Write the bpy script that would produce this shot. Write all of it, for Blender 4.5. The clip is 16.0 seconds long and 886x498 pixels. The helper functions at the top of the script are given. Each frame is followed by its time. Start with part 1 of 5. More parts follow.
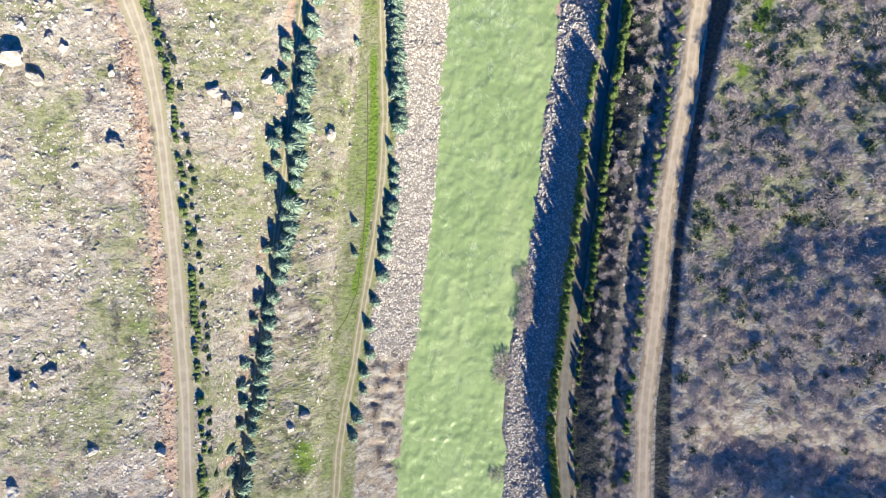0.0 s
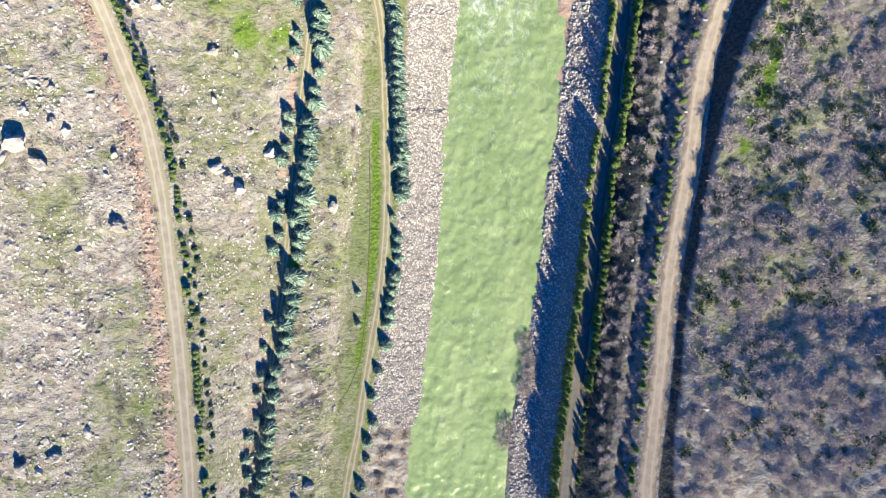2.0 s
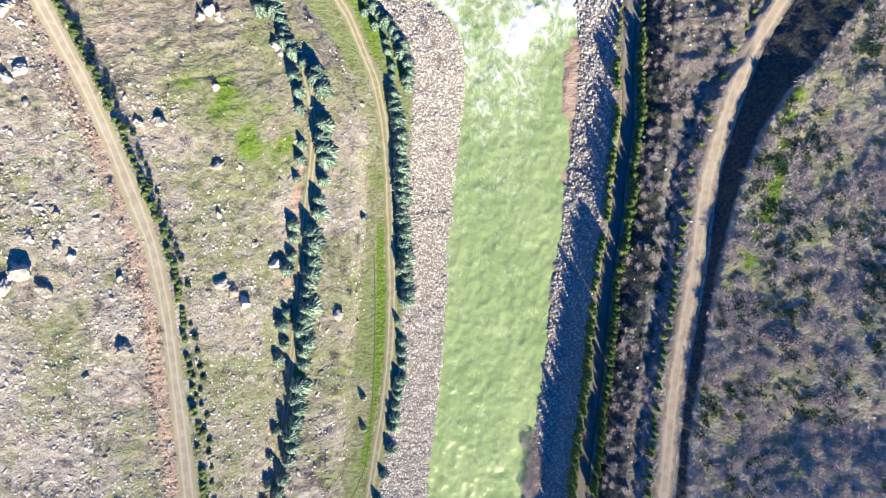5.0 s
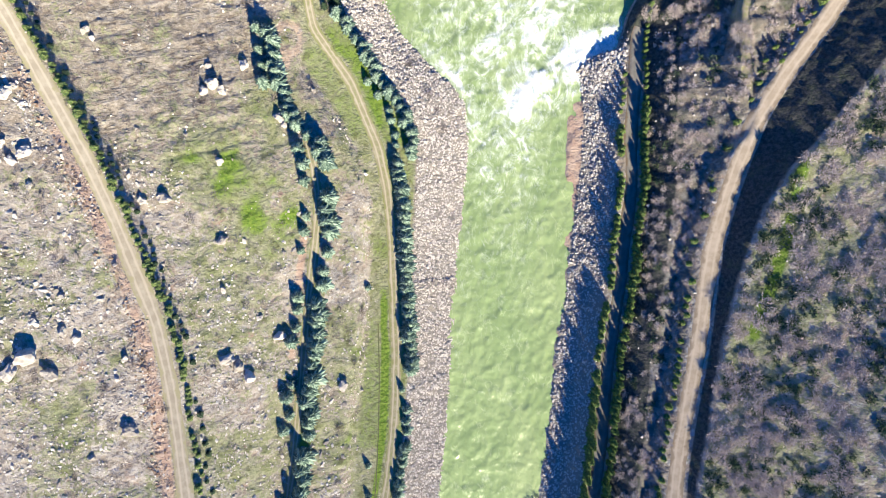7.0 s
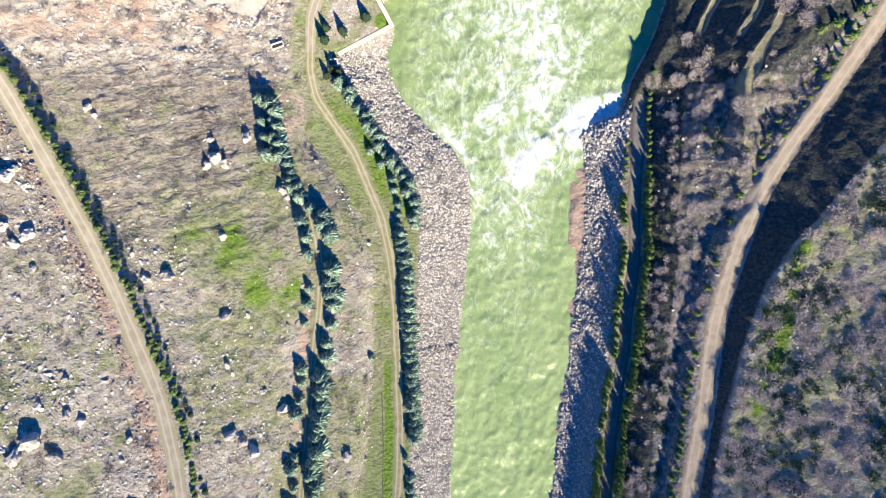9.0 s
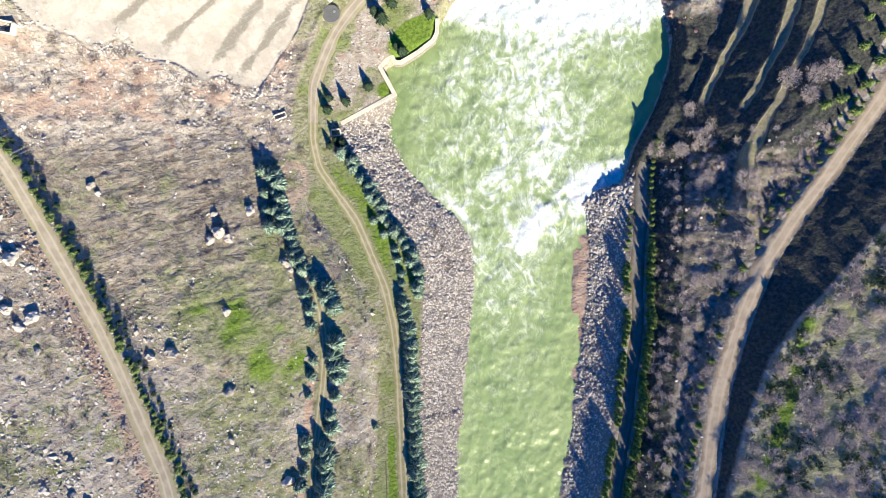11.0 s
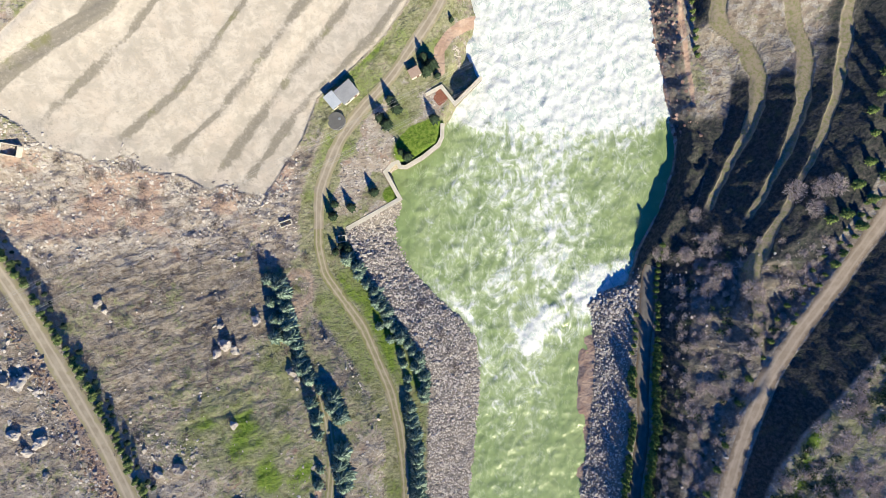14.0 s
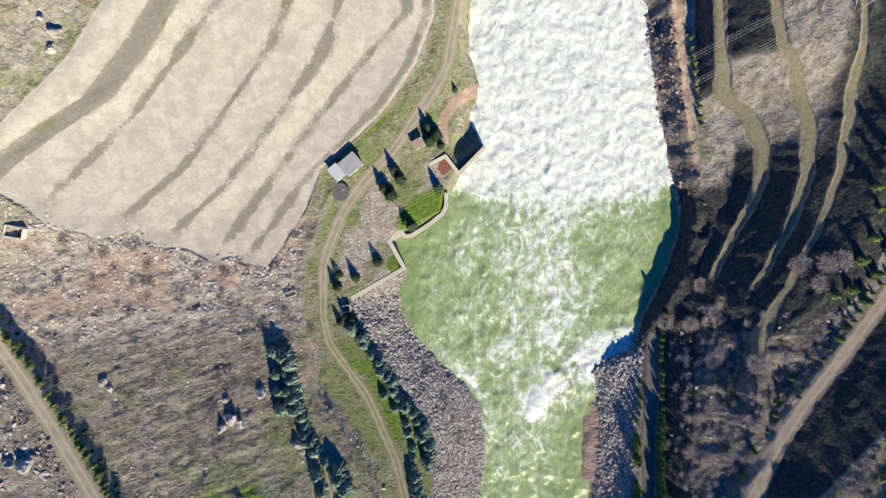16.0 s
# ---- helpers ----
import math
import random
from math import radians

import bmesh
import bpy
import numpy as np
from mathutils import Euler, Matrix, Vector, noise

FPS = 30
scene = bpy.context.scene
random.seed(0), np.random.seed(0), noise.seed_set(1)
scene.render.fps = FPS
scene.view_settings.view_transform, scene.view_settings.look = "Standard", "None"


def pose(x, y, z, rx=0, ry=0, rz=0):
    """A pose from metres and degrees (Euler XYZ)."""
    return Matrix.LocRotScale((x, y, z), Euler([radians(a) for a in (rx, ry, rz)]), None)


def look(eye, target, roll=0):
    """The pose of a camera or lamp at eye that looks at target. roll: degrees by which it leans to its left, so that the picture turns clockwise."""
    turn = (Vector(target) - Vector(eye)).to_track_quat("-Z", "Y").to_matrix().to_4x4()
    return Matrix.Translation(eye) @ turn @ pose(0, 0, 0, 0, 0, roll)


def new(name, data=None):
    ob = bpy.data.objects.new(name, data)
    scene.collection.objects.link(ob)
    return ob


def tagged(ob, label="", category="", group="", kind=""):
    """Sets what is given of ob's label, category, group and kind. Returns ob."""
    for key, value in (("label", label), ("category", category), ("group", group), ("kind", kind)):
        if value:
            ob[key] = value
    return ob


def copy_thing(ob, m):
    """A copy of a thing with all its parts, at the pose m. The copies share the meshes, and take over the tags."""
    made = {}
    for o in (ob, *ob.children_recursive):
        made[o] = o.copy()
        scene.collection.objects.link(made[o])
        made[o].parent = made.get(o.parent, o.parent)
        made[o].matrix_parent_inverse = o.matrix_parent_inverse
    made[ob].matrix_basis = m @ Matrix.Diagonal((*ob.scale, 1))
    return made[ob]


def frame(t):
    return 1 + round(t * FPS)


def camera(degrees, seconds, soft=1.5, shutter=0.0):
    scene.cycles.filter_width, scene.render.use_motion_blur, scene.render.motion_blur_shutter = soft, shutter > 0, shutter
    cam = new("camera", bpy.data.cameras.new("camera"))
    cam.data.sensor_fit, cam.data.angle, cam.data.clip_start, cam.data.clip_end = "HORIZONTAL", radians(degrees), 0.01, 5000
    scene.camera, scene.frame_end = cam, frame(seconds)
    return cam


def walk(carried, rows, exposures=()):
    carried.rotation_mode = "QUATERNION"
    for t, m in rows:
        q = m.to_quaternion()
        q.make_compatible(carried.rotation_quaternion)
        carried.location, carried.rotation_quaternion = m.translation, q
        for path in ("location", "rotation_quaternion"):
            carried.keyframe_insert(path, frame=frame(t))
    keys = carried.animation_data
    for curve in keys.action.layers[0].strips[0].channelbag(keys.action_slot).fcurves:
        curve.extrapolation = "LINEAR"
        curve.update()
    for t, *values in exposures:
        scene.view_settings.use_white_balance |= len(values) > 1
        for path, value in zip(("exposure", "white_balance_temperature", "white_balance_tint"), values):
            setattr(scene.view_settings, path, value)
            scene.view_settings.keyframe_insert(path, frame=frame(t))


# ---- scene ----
cam = camera(66.6, 16.0, soft=0.7)
METRES, EYE, TILT, LEAN, TURN = 170.0, 204.0, -90.0, 0.0, 0.0
ROWS = [
    (0.0, 0.0, 0.0, 0.0, -0.0, 0.0, -0.0),
    (0.5, -0.0011, -0.0002, 0.0316, -0.0, -0.07, 0.04),
    (1.0, -0.0019, -0.0004, 0.0616, 0.0, -0.14, 0.09),
    (1.5, -0.003, -0.0006, 0.0932, -0.0, -0.22, 0.14),
    (2.0, -0.0031, -0.0007, 0.125, 0.05, -0.3, 0.18),
    (2.5, -0.0042, -0.0006, 0.1566, 0.06, -0.37, 0.23),
    (3.0, -0.0052, -0.0005, 0.1863, 0.06, -0.43, 0.26),
    (3.5, -0.0064, -0.0004, 0.2186, 0.07, -0.53, 0.3),
    (4.0, -0.0073, -0.0003, 0.2506, 0.07, -0.63, 0.35),
    (6.5, -0.0137, 0.0016, 0.4081, 0.09, -1.05, 0.59),
    (7.0, -0.0145, 0.0021, 0.4375, 0.11, -1.1, 0.64),
    (7.5, -0.016, 0.0025, 0.4693, 0.08, -1.2, 0.68),
    (8.0, -0.0174, 0.0031, 0.5006, 0.07, -1.27, 0.74),
    (8.5, -0.0183, 0.0036, 0.5329, 0.06, -1.38, 0.78),
    (9.0, -0.0204, 0.0041, 0.5622, 0.01, -1.42, 0.81),
    (11.5, -0.0267, 0.0071, 0.7184, -0.07, -1.79, 1.02),
    (12.0, -0.0287, 0.0077, 0.7499, -0.11, -1.85, 1.05),
    (12.5, -0.0294, 0.0084, 0.7815, -0.09, -1.92, 1.1),
    (13.0, -0.0302, 0.0091, 0.8116, -0.08, -1.99, 1.12),
    (13.5, -0.0317, 0.01, 0.8424, -0.1, -2.03, 1.17),
    (14.0, -0.0331, 0.0111, 0.8744, -0.13, -2.12, 1.19),
    (14.5, -0.0352, 0.012, 0.9055, -0.17, -2.16, 1.22),
    (15.0, -0.036, 0.0132, 0.9358, -0.15, -2.26, 1.27),
    (15.5, -0.0372, 0.0144, 0.9682, -0.16, -2.37, 1.32),
    (16.0, -0.037, 0.0154, 0.999, -0.11, -2.4, 1.38),
]
walk(cam, [(t, pose(0, 0, EYE, TILT, LEAN, TURN) @ pose(METRES * x, METRES * y, METRES * z, 90 + pitch, roll, yaw)) for t, x, y, z, yaw, pitch, roll in ROWS],
     exposures=[(0.0, 1.27, 5130, 12.5), (7.0, 1.35, 5210, 14), (9.0, 1.32, 5220, 14), (12.5, 1.0, 5230, 13.5), (16.0, 0.66, 5260, 13)])

# ---- light ----
SUN_EL, SUN_AZ = 31.5, 157.0          # degrees; azimuth clockwise from +y
world = bpy.data.worlds.new("sky")
scene.world = world
world.use_nodes = True
wn = world.node_tree.nodes
sky = wn.new("ShaderNodeTexSky")
sky.sky_type, sky.sun_disc = "NISHITA", False
sky.air_density, sky.dust_density, sky.ozone_density = 1.6, 0.1, 10.0
sky.sun_elevation, sky.sun_rotation = radians(SUN_EL), radians(SUN_AZ)
wn["Background"].inputs["Strength"].default_value = 0.0295
deep = wn.new("ShaderNodeMix")        # clear mountain air: a deeper blue all round
deep.data_type, deep.blend_type = "RGBA", "MULTIPLY"
deep.inputs[0].default_value = 1.0
deep.inputs[7].default_value = (0.17, 1.1, 1.75, 1)
world.node_tree.links.new(sky.outputs[0], deep.inputs[6])
world.node_tree.links.new(deep.outputs[2], wn["Background"].inputs["Color"])
sun = new("sun", bpy.data.lights.new("sun", "SUN"))
sun.data.energy, sun.data.angle, sun.data.color = 4.8, radians(0.5), (1.0, 0.8, 0.432)
to_sun = Vector((math.sin(radians(SUN_AZ)) * math.cos(radians(SUN_EL)), math.cos(radians(SUN_AZ)) * math.cos(radians(SUN_EL)), math.sin(radians(SUN_EL))))
sun.matrix_world = look(to_sun * 400, (0, 0, 0))

# -- landform --
rng = np.random.default_rng(7)
TABLE = rng.random((256, 256))


def value_noise(x, y, seed=0):
    xi, yi = np.floor(x).astype(int), np.floor(y).astype(int)
    u, v = x - xi, y - yi
    u, v = u * u * (3 - 2 * u), v * v * (3 - 2 * v)
    xi, yi = xi + 37 * seed, yi + 91 * seed
    a, b = TABLE[xi % 256, yi % 256], TABLE[(xi + 1) % 256, yi % 256]
    c, d = TABLE[xi % 256, (yi + 1) % 256], TABLE[(xi + 1) % 256, (yi + 1) % 256]
    return a + (b - a) * u + (c - a) * v + (a - b - c + d) * u * v


def fbm(x, y, size, octaves=4, seed=0):
    total, weight, f = 0.0, 0.0, 1.0 / size
    for k in range(octaves):
        total = total + value_noise(x * f, y * f, seed + k) * 0.5 ** k
        weight += 0.5 ** k
        f *= 2.03
    return total / weight


def step(a, b, v):
    s = np.clip((np.asarray(v, float) - a) / (b - a), 0, 1)
    return s * s * (3 - 2 * s)


YS = np.arange(-110.0, 280.01, 0.5)
XS = np.arange(-165.0, 165.01, 0.5)


def course(*points):
    """A line up the valley: (y, x) or (y, value) points, as an array over YS."""
    p = np.array(points, float)
    return np.interp(YS, p[:, 0], p[:, 1])


def soften(a, metres):
    n = max(1, int(metres / 0.5))
    k = np.hanning(2 * n + 1) + 1e-6
    return np.convolve(np.pad(a, n, mode="edge"), k / k.sum(), mode="valid")


# the left road, the river's left side, the basin
LEFT_ROAD = soften(course((-110, -65.5), (-64, -66.2), (-38, -66.8), (-9, -68.9), (6, -70.3), (22, -71.9), (37, -73.6), (53, -76.8), (65, -81.2), (79, -86.5), (94, -92.9), (108, -100.2), (121, -107), (133, -113.4), (141, -118.6), (170, -138), (280, -150)), 5)
LEFT_ROAD_Z = soften(course((-110, 28.5), (0, 29.5), (60, 31), (140, 32.5), (165, 36), (190, 46), (230, 52), (280, 54)), 5)
LEFT_WATER = course((-110, -15), (-75, -13.5), (-51, -11.8), (-37, -10.1), (-27, -7.9), (-14, -6.2), (0, -4.6), (16, -2.7), (31, -1.5), (45, -.3), (62, 1), (76, 2.2), (91, 4.3), (103, 5), (113, 4.5), (119.5, .5), (126.5, -7), (135, -14.5), (145, -19.3), (150, -18.7), (156, -17.4), (164, -21.2), (166.2, -17.5), (167, -13.3), (172, -5.7), (177, -4.7), (180, -2.5), (183, -.8), (191, 6.9), (195, 4), (200, 2.5), (209, 6.1), (218, 3), (226, 2.4), (240, 4.5), (280, 5))
LEFT_BANK = course((-110, -26.5), (-73, -25.5), (-43, -23.9), (-30, -21.4), (-20, -20.6), (-6, -18.1), (7, -15.6), (23, -13.9), (40, -12.6), (55, -11.7), (73, -11.3), (89, -10.2), (102, -9.6), (111, -12), (122, -19.3), (134, -27), (145, -32.8), (148, -32.9), (152.2, -25), (156.3, -18.3), (164, -22), (166.5, -19), (167.5, -14.2), (172, -6.5), (177, -5.6), (180, -4.5), (183, -3), (191, 3), (197, -2), (209, 1), (218, 1), (226, 0.8), (240, 3), (280, 3.5))
RIVER_ROAD = soften(course((-110, -34), (-72, -31.2), (-59, -30.4), (-46, -28.4), (-33, -25.7), (-20, -23.8), (-6, -21.3), (7, -19.1), (23, -17.5), (40, -16.8), (58, -17.3), (76, -17.8), (89, -19), (100, -21.3), (110, -25.3), (119.5, -29.2), (128, -35), (135, -39.7), (143, -41.3), (153, -41), (159, -40.5), (165, -38.2), (173, -34.6), (179, -30.4), (185.5, -24.6), (190.5, -19.6), (197, -14.8), (204, -9.8), (210, -5.6), (214.7, -3.4), (222, -2), (234, 0.4), (280, 1)), 3)
RIVER_ROAD_Z = course((-110, 7), (140, 7), (185, 6.8), (230, 7.5), (280, 8))
SHELF = course((-110, -39), (-72, -36.8), (-42, -33.5), (-20, -31.9), (3, -30.2), (23, -28.2), (48, -25), (72, -23.8), (84, -23.2), (97, -26.1), (112, -34.1), (123, -42.1), (135, -45), (150, -47), (160, -45), (170, -41), (185, -34), (195, -24.5), (203, -18.6), (215, -10.8), (228, -5.9), (280, -4.6))
UPPER_TRACK = soften(course((-110, -62), (-70, -57.9), (-51, -54.8), (-35, -52.4), (-19, -50), (-6, -48.4), (10, -46), (30, -43.6), (46, -42), (58, -40.8), (74, -38.6), (84, -37.7), (95, -38.9), (109, -42.7), (123, -46.6), (134, -48.8), (150, -51), (160, -50), (172, -44), (185, -37.5), (195, -26.5), (203, -19.5), (215, -11.3), (228, -6), (280, -5)), 3)
UPPER_TRACK_Z = course((-110, 14.5), (95, 14.5), (109, 13), (123, 11), (134, 9.5), (150, 8), (172, 8), (280, 8.2))

# the graded face above the house: toe, six berms and crest (x over y, height)
FACE_TOE = ([(158, -56), (174, -44.9), (185, -40.4), (195, -28.7), (203, -20.4), (215, -11.9), (228, -6.6), (280, -5.4)], 8.1)
FACE_BERM_A = ([(161, -61.8), (171, -53.3), (182, -45.5), (195, -31.5), (203, -23), (215, -14.5), (228, -9), (280, -7)], 9.6)
FACE_BERM_B = ([(163, -68.8), (176, -58.8), (191, -47.2), (207, -34), (218, -24.3), (228, -14.6), (280, -9)], 11.5)
FACE_BERM_C = ([(169, -79.3), (181, -65), (191, -56.9), (205, -45.6), (216, -37.6), (230, -32.6), (280, -22)], 16.5)
FACE_BERM_D = ([(174, -89.2), (185, -75.2), (197, -65.7), (207, -57.9), (218, -50), (229, -45.2), (280, -33)], 21.5)
FACE_BERM_E = ([(178, -106.5), (189, -93.9), (199, -83.4), (209, -75.8), (220, -66.8), (227, -61.5), (280, -45)], 28.5)
FACE_TRACK = ([(180, -121), (186, -114.6), (194, -103.1), (202, -90.2), (214, -80), (225, -72.7), (280, -56)], 34.5)
FACE_CREST = ([(180, -127), (194, -112), (211, -93.5), (224, -84.8), (280, -66)], 40.0)
FACE = [FACE_TOE, FACE_BERM_A, FACE_BERM_B, FACE_BERM_C, FACE_BERM_D, FACE_BERM_E, FACE_TRACK, FACE_CREST]
# the right side
RIGHT_WATER = course((-110, 16.5), (-75, 17.8), (-54, 18.1), (-37, 19), (-26, 20.7), (-14, 24.1), (2, 25.8), (14, 27.5), (29, 29.2), (45, 31), (58, 33), (68, 33.9), (85, 34.1), (101, 34.8), (118, 35.8), (124, 37.2), (127.5, 41), (129.5, 49.5), (140, 53), (151, 59), (163, 63.4), (172, 64.3), (183, 61.9), (200, 58.7), (217, 56.4), (233, 54.9), (280, 54))
RIGHT_BANK = course((-110, 28.5), (-73, 29.2), (-50, 30), (-35, 32.5), (-20, 34.2), (-5, 35.8), (10, 38.3), (23, 39.2), (40, 41.6), (58, 44), (73, 45.6), (87, 47), (100, 47.9), (113, 48.8), (126, 51), (134, 53), (140, 55.5), (151, 62), (163, 66), (172, 67), (183, 65.5), (198, 63.5), (215, 61), (233, 60), (280, 60))
SMALL_ROAD = soften(course((-110, 38), (-72, 36), (-53, 34.6), (-39, 35.7), (-20, 38.1), (-2, 40.6), (10, 42.3), (25, 43.6), (40, 45.4), (53, 47.5), (60, 48.8), (73, 50), (88, 52.3), (104, 52), (118, 53.4), (134, 55.5), (145, 61), (151, 64.5), (163, 68), (172, 69), (183, 68), (198, 66), (215, 64), (233, 63), (280, 63)), 4)
SMALL_ROAD_Z = course((-110, 7), (112, 7), (122, 5.6), (132, 3.4), (140, 4.6), (148, 6.2), (166, 6.2), (178, 5.0), (190, 4.5), (280, 5.5))
RIGHT_ROAD = soften(course((-110, 54.5), (-69, 55.3), (-45, 55.8), (-22, 58.6), (-9, 60), (3, 61), (14, 62.2), (27, 64.4), (41, 67), (53, 68.6), (70, 70.9), (84, 74.6), (93, 77.7), (105, 82.4), (116.5, 89.4), (127.5, 97.5), (138, 104.3), (148, 111.3), (160, 118), (180, 127), (280, 140)), 5)
RIGHT_ROAD_Z = course((-110, 16.5), (0, 17), (60, 18), (90, 19.5), (120, 21.5), (150, 24.5), (280, 30))
CUT_TOP = course((-110, 62), (-67, 62), (-45, 62.5), (-30, 62.8), (-18, 64.3), (-1, 65.5), (9, 66.5), (21, 68.9), (36, 71), (52, 74), (67, 77.4), (82, 82.6), (91, 88), (98, 94.7), (110, 103.6), (121, 112.6), (140, 126), (160, 138), (280, 158))
CUT_TOP_Z = course((-110, 19.5), (0, 20.3), (36, 22.4), (60, 23.6), (80, 26), (100, 28.5), (121, 32), (150, 36), (280, 42))
BERMS = [
    ([(150, 69.4), (162, 75.1), (171, 80.8), (180, 84.1), (188, 84.9), (198, 80.2), (203, 73.8), (214, 71.5), (230, 71.1), (280, 70)], 9.6),
    ([(144, 76.1), (155, 82.7), (166, 88.8), (181, 93.6), (192, 94.4), (200, 92.1), (209, 88.3), (214, 83.7), (230, 81), (280, 80)], 16.2),
    ([(104, 80.9), (110, 80.9), (116, 80.3), (125, 79.9), (135, 79.0), (141, 81.3), (149, 86.2), (160, 91.7), (170, 96.9), (182, 100.6), (196, 103.2), (215, 104), (280, 104)], 20.0),
]


def between(xa, za, xb, zb, f, points, z, low):
    """A contour that runs at a fraction f between two lines below y = low and along its own points above."""
    p = np.array(points, float)
    t = step(low, p[0, 0], YS)
    own = np.interp(YS, p[:, 0], p[:, 1])
    mid = xa + (xb - xa) * f
    mid_z = za + (zb - za) * f
    return mid * (1 - t) + own * t, mid_z * (1 - t) + z * t


lines = [(LEFT_ROAD - 75, LEFT_ROAD_Z + course((-110, 24), (60, 24), (130, 15), (280, 12))),
         (LEFT_ROAD - 4.6, LEFT_ROAD_Z + 2.0), (LEFT_ROAD - 2.4, LEFT_ROAD_Z), (LEFT_ROAD + 2.6, LEFT_ROAD_Z), (LEFT_ROAD + 4.3, LEFT_ROAD_Z - 0.3)]
drop_x, drop_z = LEFT_ROAD + 5.7, LEFT_ROAD_Z - course((-110, 2.6), (40, 2.6), (80, 3.9), (160, 3.9), (185, 2.6), (280, 2.6))
lines.append((drop_x, drop_z))
FACE_LINES = []
for k, (points, z) in reversed(list(enumerate(FACE))):
    x, zz = between(drop_x, drop_z, UPPER_TRACK - 3.2, UPPER_TRACK_Z, (8 - k) / 9, points, z, points[0][0] - 22)
    FACE_LINES.append((x, zz))
    lip = step(points[0][0] - 6, points[0][0], YS) * (1.6 if k < 6 else 2.8) * (k > 0)
    lines += [(x - lip, zz), (x + lip, zz - 0.15)]
lines += [(UPPER_TRACK - 2.6, UPPER_TRACK_Z), (UPPER_TRACK + 2.6, UPPER_TRACK_Z - 0.4), (SHELF - 3, 0.55 * UPPER_TRACK_Z + 4), (SHELF, RIVER_ROAD_Z + 0.9),
          (RIVER_ROAD - 2, RIVER_ROAD_Z), (RIVER_ROAD + 2, RIVER_ROAD_Z), (LEFT_BANK, course((-110, 6.4), (143, 6.4), (148, 5.7), (152.2, 5.1), (156.3, 4.5), (178, 4.4), (190, 3.5), (200, 4.5), (280, 5))),
          (LEFT_WATER, 0 * YS - 0.1), (LEFT_WATER + 7, 0 * YS - 3.5), (RIGHT_WATER - 7, 0 * YS - 3.5), (RIGHT_WATER, course((-110, -0.1), (70, -0.1), (95, 0.2), (108, 0.2), (126, -0.1), (280, -0.1)))]
SAND = course((-110, 0.3), (66, 0.6), (76, 2.0), (92, 3.8), (108, 4.4), (118, 3.0), (123, 0.3), (280, 0.3))
foot_x, foot_z = SMALL_ROAD + course((-110, 9), (122, 9), (142, 3.2), (280, 3.2)), SMALL_ROAD_Z + course((-110, 6), (120, 6), (142, 0.3), (280, 0.3))
b1_x = course(*BERMS[0][0])
foot_x = np.where(YS > 143, np.maximum(foot_x, b1_x - course((-110, 5.6), (200, 5.6), (214, 3.4), (280, 3.4))), foot_x)
berm_x, berm_z = RIGHT_ROAD - 6.5, RIGHT_ROAD_Z - course((-110, 3.2), (130, 3.2), (146, 0.6), (280, 0.6))
toe_x = RIGHT_WATER + SAND
lines += [(toe_x, course((-110, 0.25), (64, 0.25), (76, 0.65), (95, 0.85), (110, 0.85), (126, 0.25), (280, 0.25))), (toe_x + 0.52 * np.maximum(RIGHT_BANK - toe_x, 0), course((-110, 1.4), (10, 1.5), (50, 2.2), (80, 3.1), (126, 3.2), (140, 1.5), (280, 1.2))), (RIGHT_BANK, SMALL_ROAD_Z - 0.6), (SMALL_ROAD - 2.2, SMALL_ROAD_Z), (SMALL_ROAD + 2.6, SMALL_ROAD_Z), (foot_x, foot_z)]
BERM_LINES = []
for k, (points, z) in enumerate(BERMS):
    x, zz = between(foot_x, foot_z, berm_x, berm_z, (k + 1) / 4, points, z, points[0][0] - 12)
    zz = zz + (3.5, 7.0, 5.0)[k] * step(200, 214, YS)
    if k == 2:
        zz = zz - course((-110, 0.6), (128, 0.6), (150, 0), (280, 0))
    BERM_LINES.append((x, zz))
    lip = step(points[0][0] - 6, points[0][0] + 4, YS)
    lines += [(x - 1.1 * lip, zz - 0.1), (x + course((-110, 0.9), (170, 1.0), (185, 1.8), (200, 3.2), (215, 2.0), (280, 2.0)) * lip, zz)]
shoulder = BERM_LINES[-1][0] + 2.5 + 7.0 * step(136, 146, YS)
lines.append((np.minimum(shoulder, berm_x), np.where(YS > 136, berm_z, BERM_LINES[-1][1] - 0.5)))
lines += [(berm_x, berm_z), (RIGHT_ROAD - 2.7, RIGHT_ROAD_Z), (RIGHT_ROAD + 2.7, RIGHT_ROAD_Z),
          (np.maximum(CUT_TOP + 0.8, RIGHT_ROAD + 5.5), CUT_TOP_Z),
          (np.maximum(RIGHT_ROAD + 8, course((-110, 105), (80, 105), (100, 108), (130, 132), (280, 175))), course((-110, 38), (-15, 38.5), (11, 36), (57, 32), (80, 30), (100, 31), (130, 36), (280, 44))),
          (0 * YS + 215, course((-110, 80), (0, 78), (60, 68), (130, 60), (280, 60)))]
GX = np.array([a[0] for a in lines])
GZ = np.array([a[1] for a in lines])
GX = np.maximum.accumulate(GX + np.arange(len(GX))[:, None] * 1e-3, axis=0)
H0 = np.array([np.interp(XS, GX[:, j], GZ[:, j]) for j in range(len(YS))])
for _ in range(2):
    H0[1:-1] = (H0[:-2] + 2 * H0[1:-1] + H0[2:]) / 4
    H0[:, 1:-1] = (H0[:, :-2] + 2 * H0[:, 1:-1] + H0[:, 2:]) / 4
PX, PY = np.meshgrid(XS, YS)


def side(line):
    """Metres to the right of a line, over the plan."""
    return PX - line[:, None]


def band(line, a, b, soft=1.0):
    s = side(line)
    return step(a - soft, a + soft, s) * (1 - step(b - soft, b + soft, s))


